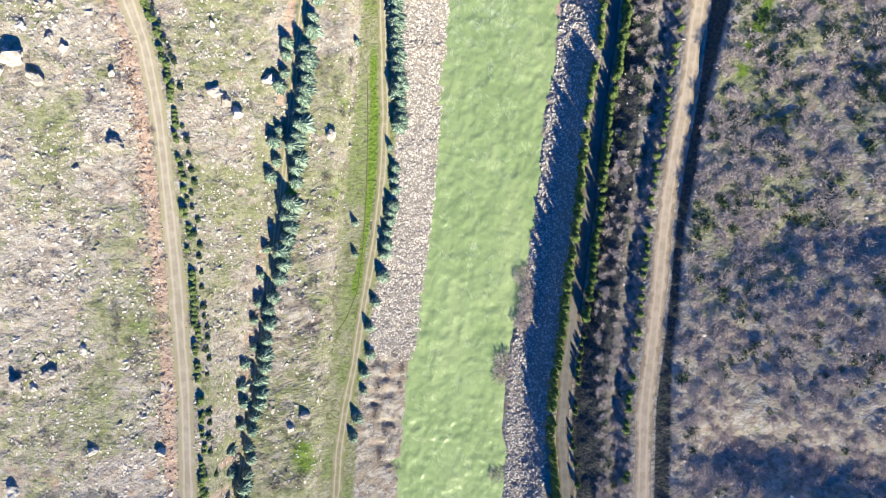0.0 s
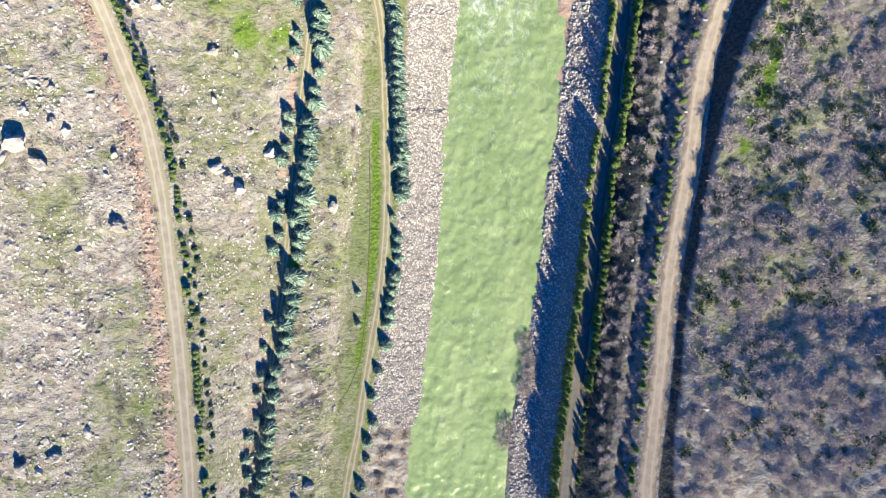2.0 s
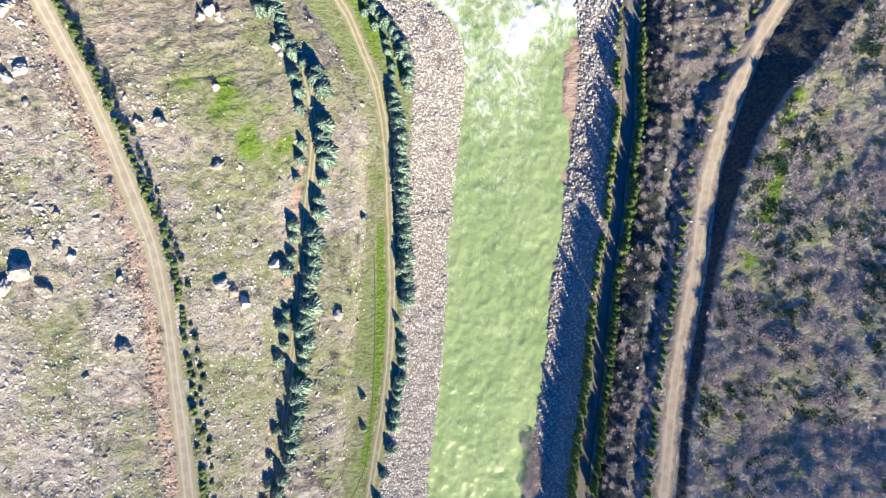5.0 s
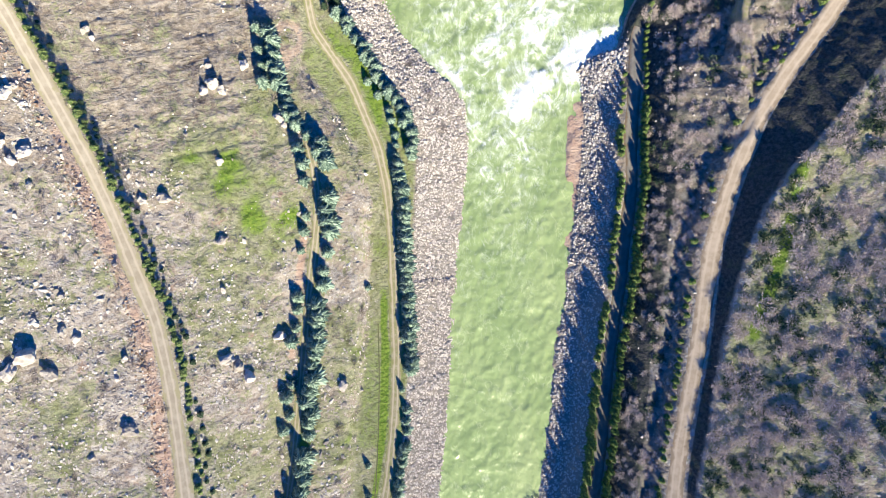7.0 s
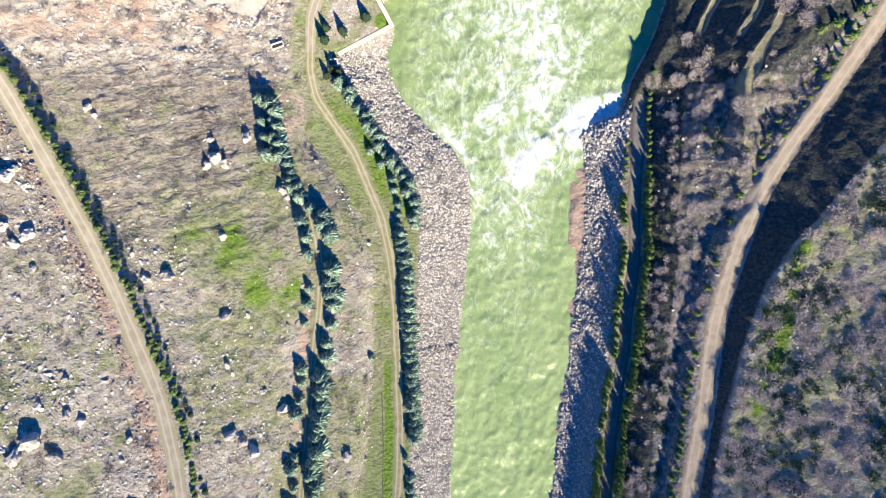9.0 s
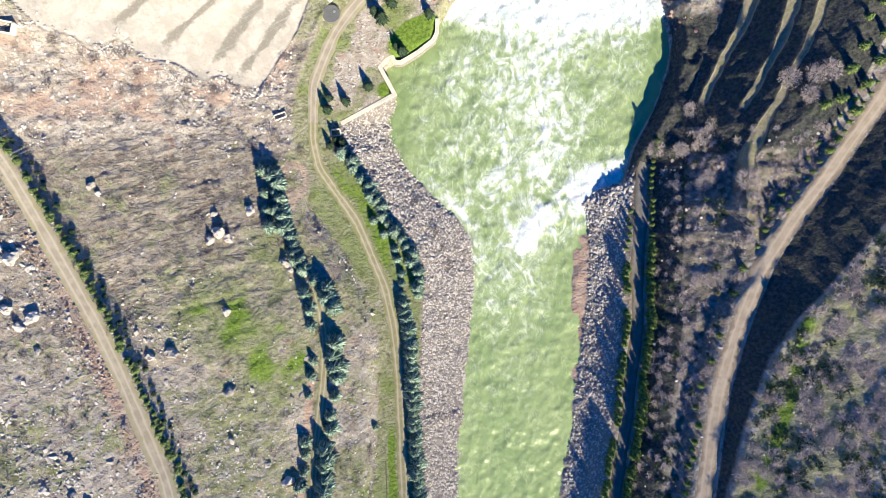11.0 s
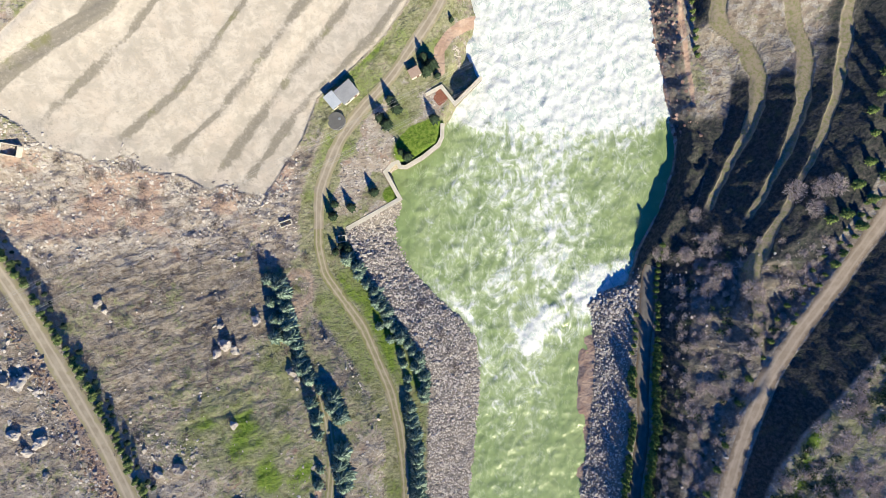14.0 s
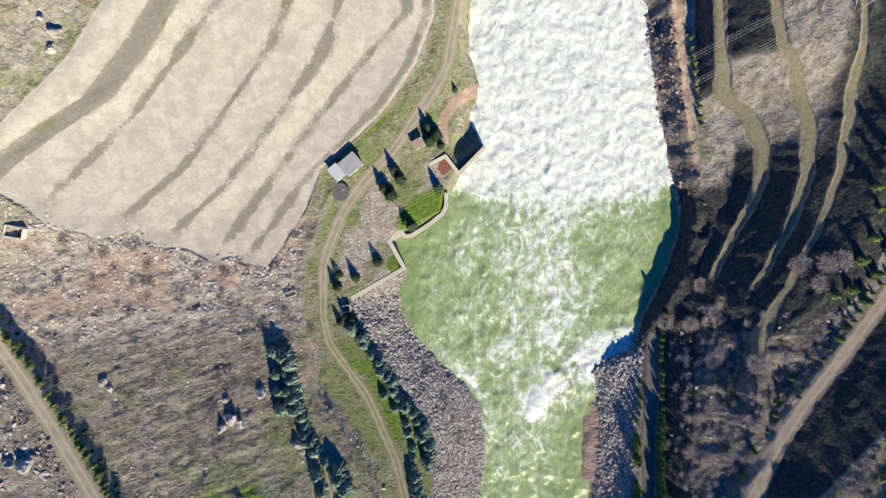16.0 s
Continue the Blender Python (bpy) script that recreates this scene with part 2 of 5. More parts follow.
def reach(a, b, soft=4.0):
    return step(a - soft, a + soft, PY) * (1 - step(b - soft, b + soft, PY))


roads = np.maximum.reduce([band(LEFT_ROAD, -2.6, 2.6), band(RIVER_ROAD, -2, 2), band(RIGHT_ROAD, -3, 3), band(SMALL_ROAD, -2.4, 2.4) * (1 - step(136, 142, PY)), band(UPPER_TRACK, -1.5, 1.5) * (1 - step(100, 110, PY))])
water_mask = band(LEFT_WATER, 0, 200, 0.5) * (1 - step(-0.5, 0.5, side(RIGHT_WATER)))
face_mask = step(-1.0, 0.6, PX - FACE_LINES[0][0][:, None]) * (1 - step(-0.6, 0.6, PX - FACE_LINES[-1][0][:, None]))
p_end = np.array([(-125, 184), (-118, 180), (-105, 170), (-85, 166), (-71, 160), (-54, 157), (-40, 170), (0, 170)])
face_end = np.interp(XS, p_end[:, 0], p_end[:, 1])[None, :] + 6 * (fbm(PX, PY, 6, 4, 3) - 0.5)
face_mask = face_mask * step(-0.8, 0.8, PY - face_end)
berm_mask = np.zeros_like(PX)
for x, zz in FACE_LINES[1:-1]:
    w = 1.75 + 2.8 * (fbm(PX, PY, 7, 4, 5) - 0.5)
    berm_mask = np.maximum(berm_mask, np.clip(1.4 - np.abs(PX - x[:, None]) / np.maximum(w, 0.4), 0, 1))
w6 = np.abs(PX - FACE_LINES[1][0][:, None])
berm_mask = np.maximum(0.85 * berm_mask * (0.55 + 0.45 * step(0.38, 0.55, fbm(PX, PY, 8, 3, 6))), 0.85 * (1 - step(2.8, 4.2, w6))) * face_mask * (0.25 + 0.75 * step(1, 9, PY - face_end))
terrace = np.zeros_like(PX)
for k, (x, zz) in enumerate(BERM_LINES):
    wide = (1.0, 0.85, 0.55)[k] * course((-110, 0.9), (125, 1.7), (141, 2.2), (150, 0.9), (158, 0.6), (172, 1.0), (186, 1.7), (200, 2.1), (212, 1.3), (222, 0.9), (280, 0.9))[:, None]
    bench_line = 1 - step(0.0, 1.0, np.abs(PX - x[:, None] - 0.4 + 1.4 * (fbm(PX, PY, 5, 3, 97 + k) - 0.5)) - wide)
    start = 145 if k < 2 else 108
    terrace = np.maximum(terrace, bench_line * step(start, start + 8, PY + (0.25 * (PX - 80) if k < 2 else 0)))
right_face = step(foot_x[:, None] - 1, foot_x[:, None] + 1, PX) * (1 - step(-2, 0, side(berm_x))) * step(143, 150, PY)
shelf_mask = step(-1, 1, side(SHELF)) * (1 - step(-1.2, 0, side(LEFT_BANK)))
riprap_left = step(-0.8, 0.4, side(LEFT_BANK)) * (1 - step(0, 1, side(LEFT_WATER))) * step(-35, -29, PY) * (1 - step(154.5, 156.5, PY))
riprap_right = step(0, 1, side(RIGHT_WATER + SAND)) * (1 - step(-0.5, 0.8, side(RIGHT_BANK))) * (1 - step(126, 136, PY))
right_hill = step(0, 2, side(np.maximum(CUT_TOP, RIGHT_ROAD + 5)))
right_low = step(-1, 1, side(SMALL_ROAD + 4)) * (1 - step(-1, 1, side(RIGHT_ROAD - 3))) * (1 - step(138, 146, PY))
left_hill = 1 - step(-1, 1, side(SHELF))
left_hill = left_hill * (1 - face_mask)

# relief: strata, hummocks and hollows
calm = np.maximum.reduce([roads, water_mask, 0.85 * face_mask, 0.9 * shelf_mask, terrace])
rough = 1 - calm
warp = 6 * (fbm(PX, PY, 22, 3, 11) - 0.5)
beds = value_noise((PY - 0.33 * PX + warp) / 1.45, PX / 30, 21)
beds = np.where(beds > 0.5, 0.5 + 0.5 * step(0.5, 0.68, beds), beds)
bedded = left_hill * np.maximum(reach(92, 148, 8) * step(-100, -92, PX + 0 * PY) * (1 - step(-58, -50, PX + 0 * PY)), reach(-60, 8, 8) * step(-62, -56, PX))
H = H0 + rough * (1.6 * (fbm(PX, PY, 17, 4, 31) - 0.5) + 1.15 * (fbm(PX, PY, 2.4, 3, 41) - 0.5))
H += bedded * rough * (0.25 + 0.25 * step(0.45, 0.68, fbm(PX, PY, 14, 3, 22))) * (beds - 0.5)
H += rough * np.maximum(right_hill, right_low) * 1.6 * (fbm(PX, PY, 8, 3, 51) - 0.5)
ledges = value_noise((PY + 0.1 * PX + 0.5 * warp) / 2.8, PX / 40, 23)
ledges = np.where(ledges > 0.5, 0.5 + 0.5 * step(0.5, 0.66, ledges), ledges)
H += right_low * rough * reach(86, 142, 6) * 1.3 * (ledges - 0.5)
# side gullies that run down the right-hand hill
gully = 0.9 * np.exp(-((PY + 57 + 0.12 * (PX - 110)) / 9.0) ** 2) * step(64, 80, PX) + 0.42 * np.exp(-((PY - 3 - 0.1 * (PX - 90)) / 8.5) ** 2) * step(68, 92, PX)
H -= 7.0 * gully * right_hill
lumps = left_hill * reach(140, 172, 5) * step(-122, -116, PX) * (1 - step(-50, -44, PX))
H += lumps * rough * 0.9 * (np.abs(fbm(PX, PY, 7.5, 4, 63) - 0.5) * -2.0 + 0.3) + lumps * 0.8 * (fbm(PX, PY, 1.7, 3, 64) - 0.5)
H += face_mask * 0.35 * (fbm(PX, PY, 4, 3, 61) - 0.5)
H += right_face * (1 - terrace) * (0.7 * (fbm(PX, PY, 5, 4, 71) - 0.5) + 0.3 * (fbm(PX + 0.5 * PY, PY, 1.8, 3, 73) - 0.5))

# hollows worn into the low bank below the riprap
for hx, hy, hw in ((-18.6, -33.4, 3.0), (-17.2, -38.2, 2.2), (-18.4, -43.0, 3.4), (-20.5, -45.6, 2.0), (-16.5, -52, 2.6), (-18.5, -58.5, 3.0), (-17, -64, 2.6)):
    H -= 1.5 * np.exp(-((PX - hx) / hw) ** 2 - ((PY - hy + 0.15 * (PX - hx)) / (0.42 * hw)) ** 2) * (1 - roads)
pit = np.exp(-((((PX + PY - 194) / 7.6) ** 2 + ((PY - PX - 191.5) / 4.6) ** 2)) ** 2)
H = H * (1 - pit) + 0.4 * pit
crag = step(0.2, 1.5, side(RIGHT_WATER)) * (1 - step(6, 8, side(RIGHT_WATER))) * step(148, 156, PY)
H += crag * 5.0 * (fbm(PX, PY, 5, 4, 72) - 0.45)


def ground_z(x, y):
    i = np.clip((np.asarray(x, float) - XS[0]) / 0.5, 0, len(XS) - 1.001)
    j = np.clip((np.asarray(y, float) - YS[0]) / 0.5, 0, len(YS) - 1.001)
    a, b = i.astype(int), j.astype(int)
    u, v = i - a, j - b
    return (H[b, a] * (1 - u) + H[b, a + 1] * u) * (1 - v) + (H[b + 1, a] * (1 - u) + H[b + 1, a + 1] * u) * v


def sample(mask, x, y):
    a = np.clip(np.round((np.asarray(x, float) - XS[0]) / 0.5).astype(int), 0, len(XS) - 1)
    b = np.clip(np.round((np.asarray(y, float) - YS[0]) / 0.5).astype(int), 0, len(YS) - 1)
    return mask[b, a]


def line_at(line, y):
    return np.interp(y, YS, line)
# -- end landform --


# ---- materials ----
class Nodes:
    """A short way to write a node material."""

    def __init__(self, name, rough=0.9, metal=0.0, spec=0.25):
        self.mat = bpy.data.materials.new(name)
        self.mat.use_nodes = True
        self.t = self.mat.node_tree
        self.bsdf = self.t.nodes["Principled BSDF"]
        self.bsdf.inputs["Roughness"].default_value = rough
        self.bsdf.inputs["Diffuse Roughness"].default_value = 1.0 if rough > 0.8 else 0.0
        self.bsdf.inputs["Metallic"].default_value = metal
        self.bsdf.inputs["Specular IOR Level"].default_value = spec
        self.geo = self.t.nodes.new("ShaderNodeNewGeometry")
        self.at = self.geo.outputs["Position"]

    def put(self, socket, value):
        if hasattr(value, "is_output"):
            self.t.links.new(value, socket)
        elif hasattr(value, "__len__") and len(value) == 3 and socket.type == "RGBA":
            socket.default_value = (*value, 1)
        else:
            socket.default_value = value

    def local(self):
        self.at = self.t.nodes.new("ShaderNodeTexCoord").outputs["Object"]
        return self

    def stretch(self, sx, sy, sz, turn=0.0, at=None):
        n = self.t.nodes.new("ShaderNodeMapping")
        n.inputs["Scale"].default_value = (sx, sy, sz)
        n.inputs["Rotation"].default_value = (0, 0, radians(turn))
        self.put(n.inputs["Vector"], at or self.at)
        return n.outputs[0]

    def noise(self, size, detail=4.0, rough=0.6, at=None, warp=0.0):
        n = self.t.nodes.new("ShaderNodeTexNoise")
        n.inputs["Scale"].default_value = 1.0 / size
        n.inputs["Detail"].default_value = detail
        n.inputs["Roughness"].default_value = rough
        n.inputs["Distortion"].default_value = warp
        self.put(n.inputs["Vector"], at or self.at)
        return n.outputs["Fac"]

    def cells(self, size, feature="F1", output="Distance", at=None):
        n = self.t.nodes.new("ShaderNodeTexVoronoi")
        n.feature = feature
        n.inputs["Scale"].default_value = 1.0 / size
        self.put(n.inputs["Vector"], at or self.at)
        return n.outputs[output]

    def math(self, op, a, b=0.0, c=0.0):
        n = self.t.nodes.new("ShaderNodeMath")
        n.operation = op
        for k, v in enumerate((a, b, c)):
            self.put(n.inputs[k], v)
        return n.outputs[0]

    def span(self, v, a, b, lo=0.0, hi=1.0):
        n = self.t.nodes.new("ShaderNodeMapRange")
        n.interpolation_type = "SMOOTHSTEP"
        for k, x in enumerate((v, a, b, lo, hi)):
            self.put(n.inputs[k], x)
        return n.outputs[0]

    def mix(self, f, a, b):
        n = self.t.nodes.new("ShaderNodeMix")
        n.data_type = "RGBA"
        self.put(n.inputs[0], f)
        self.put(n.inputs[6], a)
        self.put(n.inputs[7], b)
        return n.outputs[2]

    def attribute(self, name, output="Color"):
        n = self.t.nodes.new("ShaderNodeAttribute")
        n.attribute_name = name
        return n.outputs[output]

    def split(self, colour):
        n = self.t.nodes.new("ShaderNodeSeparateColor")
        self.put(n.inputs[0], colour)
        return n.outputs[0], n.outputs[1], n.outputs[2]

    def up_valley(self):
        n = self.t.nodes.new("ShaderNodeSeparateXYZ")
        self.put(n.inputs[0], self.at)
        return n.outputs["Y"]

    def chance(self, island=False):
        if island:
            return self.geo.outputs["Random Per Island"]
        return self.t.nodes.new("ShaderNodeObjectInfo").outputs["Random"]

    def bump(self, height, strength=0.5, distance=0.1):
        n = self.t.nodes.new("ShaderNodeBump")
        n.inputs["Strength"].default_value = strength
        n.inputs["Distance"].default_value = distance
        self.put(n.inputs["Height"], height)
        self.put(self.bsdf.inputs["Normal"], n.outputs[0])
        return self

    def colour(self, c):
        self.put(self.bsdf.inputs["Base Color"], c)
        return self

    def roughness(self, v):
        self.put(self.bsdf.inputs["Roughness"], v)
        return self


def speckled(name, a, b, size, rough=0.9, island=False, spread=0.0, bump=0.3, metal=0.0):
    """Two tones by noise at two scales, with a tone that varies from piece to piece."""
    n = Nodes(name, rough, metal)
    f = n.math("ADD", n.math("MULTIPLY", n.noise(size), 0.6), n.math("MULTIPLY", n.noise(size / 6), 0.5))
    if spread:
        f = n.math("ADD", f, n.math("MULTIPLY", n.math("SUBTRACT", n.chance(island), 0.5), spread))
    n.colour(n.mix(n.span(f, 0.3, 0.8), a, b))
    return n.bump(n.noise(size / 8, 3), bump, size / 8).mat


def ground_material():
    n = Nodes("earth_and_stones", 0.95)
    grass, rubble, pale = n.split(n.attribute("zone_a"))
    berm = n.attribute("zone_a", "Alpha")
    brown, sand, bed = n.split(n.attribute("zone_b"))
    terr = n.attribute("zone_b", "Alpha")
    big, mid, fine, grit = n.noise(14, 5), n.noise(3.2, 5), n.noise(0.9, 4), n.noise(0.3, 3)
    soil = n.mix(n.span(big, 0.35, 0.65), (0.302, 0.256, 0.206), (0.395, 0.349, 0.294))
    soil = n.mix(n.span(mid, 0.45, 0.7), soil, (0.445, 0.403, 0.353))
    soil = n.mix(n.span(fine, 0.56, 0.74, 0, 0.6), soil, (0.21, 0.168, 0.139))
    soil = n.mix(n.span(n.noise(4.5, 4), 0.52, 0.66, 0, 0.7), soil, (0.344, 0.26, 0.214))
    soil = n.mix(n.span(n.noise(3.0, 5, 0.62), 0.5, 0.58, 0, 0.85), soil, n.mix(n.span(grit, 0.4, 0.6), (0.395, 0.365, 0.336), (0.554, 0.521, 0.487)))
    soil = n.mix(n.span(n.noise(1.7, 4, 0.6), 0.55, 0.63, 0, 0.7), soil, (0.19, 0.155, 0.125))
    soil = n.mix(n.span(n.noise(0.8, 6, 0.8), 0.56, 0.64, 0, 0.6), soil, (0.6, 0.56, 0.51))
    # stones
    d = n.noise(1.1, 5, 0.7)
    stone = n.mix(n.span(n.noise(2.1, 4), 0.38, 0.62), (0.45, 0.387, 0.338), (0.594, 0.54, 0.495))
    stone = n.mix(n.span(d, 0.46, 0.36), stone, (0.225, 0.18, 0.149))
    stony = n.math("MULTIPLY", rubble, n.span(n.math("ADD", mid, n.math("MULTIPLY", fine, 0.6)), 0.55, 0.95))
    c = n.mix(stony, soil, stone)
    # browner, drier ground up the valley
    north = n.attribute("dry", "Fac")
    c = n.mix(n.math("MULTIPLY", north, 0.5), c, n.mix(n.span(n.noise(2.2, 8, 0.75), 0.44, 0.56), (0.19, 0.155, 0.115), n.mix(n.span(d, 0.5, 0.6), (0.31, 0.26, 0.2), (0.45, 0.395, 0.33))))
    # thin beds that crop out in lines
    along = n.stretch(0.1, 1.0, 1.0, 0.0, n.stretch(1.0, 1.0, 1.0, -18.3))
    layer = n.noise(1.15, 4, 0.6, along, 0.8)
    crop = n.math("MULTIPLY", n.attribute("beds", "Fac"), n.span(n.noise(8, 4), 0.36, 0.6, 0.25, 1))
    c = n.mix(n.math("MULTIPLY", n.span(layer, 0.52, 0.6, 0, 0.75), crop), c, (0.15, 0.122, 0.092))
    c = n.mix(n.math("MULTIPLY", n.span(layer, 0.46, 0.4, 0, 0.55), crop), c, (0.46, 0.41, 0.34))
    # red earth where the rock weathers
    c = n.mix(n.math("MULTIPLY", n.span(n.noise(9, 4), 0.58, 0.72), n.math("MULTIPLY", rubble, 0.55)), c, (0.36, 0.2, 0.13))
    # herbs
    herb = n.mix(n.span(fine, 0.35, 0.65), (0.25, 0.25, 0.15), (0.405, 0.395, 0.27))
    herb = n.mix(n.span(mid, 0.42, 0.66, 0, 0.6), herb, (0.23, 0.255, 0.0935))
    herb = n.mix(n.span(n.noise(2.2, 5, 0.62), 0.54, 0.62, 0, 0.55), herb, (0.11, 0.115, 0.05))
    herb = n.mix(n.span(n.math("ADD", grass, n.math("MULTIPLY", n.math("SUBTRACT", fine, 0.5), 0.6)), 0.95, 1.35), herb, n.mix(n.span(fine, 0.4, 0.6), (0.13, 0.215, 0.022), (0.215, 0.3, 0.045)))
    speck = n.math("MULTIPLY", n.math("SUBTRACT", n.noise(1.3, 3), 0.5), 1.6)
    gf = n.span(n.math("ADD", n.math("ADD", grass, speck), n.math("MULTIPLY", n.math("SUBTRACT", n.math("ADD", n.math("MULTIPLY", fine, 1.3), mid), 1.15), 1.3)), 0.25, 0.8)
    c = n.mix(gf, c, herb)
    # graded face
    streak = n.noise(3.6, 6, 0.68, None, 0.6)
    face = n.mix(n.span(streak, 0.38, 0.62), (0.47, 0.43, 0.385), (0.59, 0.545, 0.495))
    face = n.mix(n.span(n.noise(6, 4), 0.46, 0.66, 0, 0.5), face, (0.57, 0.505, 0.445))
    face = n.mix(n.span(n.math("ADD", n.math("MULTIPLY", fine, 0.6), n.math("MULTIPLY", grit, 0.4)), 0.52, 0.64, 0, 0.5), face, (0.36, 0.33, 0.29))
    face = n.mix(n.span(n.noise(5, 7, 0.7), 0.5, 0.62, 0, 0.55), face, (0.42, 0.39, 0.35))
    c = n.mix(n.span(pale, 0.3, 0.7), c, face)
    bf = n.span(n.math("ADD", berm, n.math("MULTIPLY", n.math("SUBTRACT", n.math("ADD", fine, mid), 1.0), 1.1)), 0.2, 0.7)
    bench = n.mix(n.span(n.noise(9, 4), 0.55, 0.68), (0.3, 0.275, 0.235), (0.24, 0.235, 0.13))
    bench = n.mix(n.span(fine, 0.5, 0.66, 0, 0.6), bench, (0.41, 0.38, 0.335))
    bench = n.mix(n.span(grit, 0.55, 0.68, 0, 0.5), bench, (0.2, 0.18, 0.13))
    c = n.mix(bf, c, bench)
    # dark soil with dead leaves under scrub; also painted shade on right slopes
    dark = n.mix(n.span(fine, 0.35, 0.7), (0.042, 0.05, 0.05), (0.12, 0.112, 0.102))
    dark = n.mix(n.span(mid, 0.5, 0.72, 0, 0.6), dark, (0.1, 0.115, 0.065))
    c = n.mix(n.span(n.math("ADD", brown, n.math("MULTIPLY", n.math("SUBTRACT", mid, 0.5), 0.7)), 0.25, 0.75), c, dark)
    c = n.mix(n.span(n.math("ADD", terr, n.math("MULTIPLY", n.math("SUBTRACT", mid, 0.5), 0.5)), 0.3, 0.7), c, n.mix(n.span(fine, 0.4, 0.65), (0.33, 0.285, 0.22), (0.235, 0.235, 0.115)))
    c = n.mix(n.span(n.math("ADD", sand, n.math("MULTIPLY", n.math("SUBTRACT", fine, 0.5), 0.6)), 0.3, 0.7), c, n.mix(n.span(mid, 0.4, 0.6), (0.54, 0.415, 0.335), (0.45, 0.325, 0.26)))
    c = n.mix(bed, c, (0.36, 0.325, 0.29))
    n.colour(c)
    relief = n.math("ADD", mid, n.math("ADD", n.math("MULTIPLY", fine, 0.8), n.math("MULTIPLY", grit, 0.2)))
    relief = n.math("SUBTRACT", relief, n.math("MULTIPLY", crop, n.math("MULTIPLY", layer, 0.8)))
    relief = n.math("MULTIPLY", relief, n.span(n.math("MAXIMUM", pale, terr), 0, 1, 1, 0.22))
    return n.bump(relief, 1.0, 0.8).mat


def road_material(name, a, b, verge, rut_gain=0.6, middle=0.0):
    n = Nodes(name, 0.95)
    across = n.attribute("across", "Fac")
    off = n.math("ABSOLUTE", across)
    rut = n.span(n.math("ABSOLUTE", n.math("SUBTRACT", n.math("ADD", off, n.math("MULTIPLY", n.math("SUBTRACT", n.noise(5, 3), 0.5), 0.22)), 0.42)), 0.05, 0.2, 1, 0)
    c = n.mix(n.span(n.noise(2.5, 5), 0.35, 0.68), a, b)
    c = n.mix(n.math("MULTIPLY", rut, rut_gain), c, tuple(min(0.6, v * 1.25) for v in b))
    if middle:
        c = n.mix(n.math("MULTIPLY", n.span(off, 0.1, 0.25, 1, 0), n.span(n.noise(1.2), 0.35, 0.6, 0, middle)), c, verge)
    edge = n.span(n.math("ADD", off, n.math("MULTIPLY", n.math("SUBTRACT", n.noise(2.6, 7, 0.65), 0.5), 1.9)), 0.55, 0.95)
    c = n.mix(edge, c, verge)
    n.colour(c)
    return n.bump(n.noise(0.35, 4), 0.4, 0.08).mat


def water_material():
    n = Nodes("silty_green_water", 0.16, spec=0.5)
    foam = n.attribute("foam", "Fac")
    along = n.stretch(1.0, 0.6, 1.0)
    swirl = n.noise(5.5, 9, 0.7, along, 1.3)
    small = n.noise(1.7, 5, 0.62, n.stretch(1.0, 0.8, 1.0), 0.6)
    big = n.noise(13, 4, 0.6, n.stretch(1.0, 0.35, 1.0), 0.6)
    c = n.mix(n.span(big, 0.35, 0.68), (0.235, 0.31, 0.13), (0.3, 0.37, 0.17))
    c = n.mix(n.span(small, 0.48, 0.75, 0, 0.2), c, (0.42, 0.48, 0.26))
    ripple = n.span(n.math("ABSOLUTE", n.math("SUBTRACT", n.noise(4.0, 6, 0.6, n.stretch(1.0, 0.6, 1.0), 0.8), 0.5)), 0.0, 0.03, 0.35, 0)
    c = n.mix(n.math("MULTIPLY", ripple, n.span(n.noise(5.5, 3), 0.48, 0.6)), c, (0.52, 0.58, 0.36))
    need = n.math("SUBTRACT", 1.0, foam)
    v = n.math("ADD", n.math("MULTIPLY", swirl, 0.7), n.math("MULTIPLY", small, 0.3))
    over = n.math("SUBTRACT", v, n.math("ADD", 0.24, n.math("MULTIPLY", need, 0.52)))
    c = n.mix(n.span(over, -0.12, 0.02, 0, 0.7), c, (0.48, 0.55, 0.36))
    lace = n.span(n.math("ABSOLUTE", n.math("SUBTRACT", n.noise(3.4, 7, 0.68, along, 1.4), 0.5)), 0.0, 0.03, 1, 0)
    lace = n.math("MULTIPLY", lace, n.math("MULTIPLY", n.span(foam, 0.12, 0.4), n.span(n.noise(4.2, 3), 0.42, 0.58)))
    f = n.math("MAXIMUM", n.span(over, -0.035, 0.1), n.math("MULTIPLY", lace, 0.4))
    c = n.mix(f, c, n.mix(n.span(n.math("ADD", small, n.noise(0.6, 3)), 0.8, 1.15), (0.66, 0.7, 0.665), (0.83, 0.845, 0.82)))
    # wave shade in the foam, painted as thin grey-green lines
    crest = n.span(n.math("ABSOLUTE", n.math("SUBTRACT", n.noise(4.5, 6, 0.6, along, 0.6), 0.5)), 0.0, 0.04, 1, 0)
    crest = n.math("MULTIPLY", crest, n.math("MULTIPLY", f, n.span(n.noise(3.2, 4), 0.46, 0.54)))
    c = n.mix(n.math("MULTIPLY", crest, 0.8), c, (0.4, 0.5, 0.47))
    n.colour(c).roughness(n.span(f, 0, 1, 0.2, 0.8))
    return n.bump(n.math("ADD", swirl, n.math("MULTIPLY", small, 0.6)), 0.5, 0.55).mat



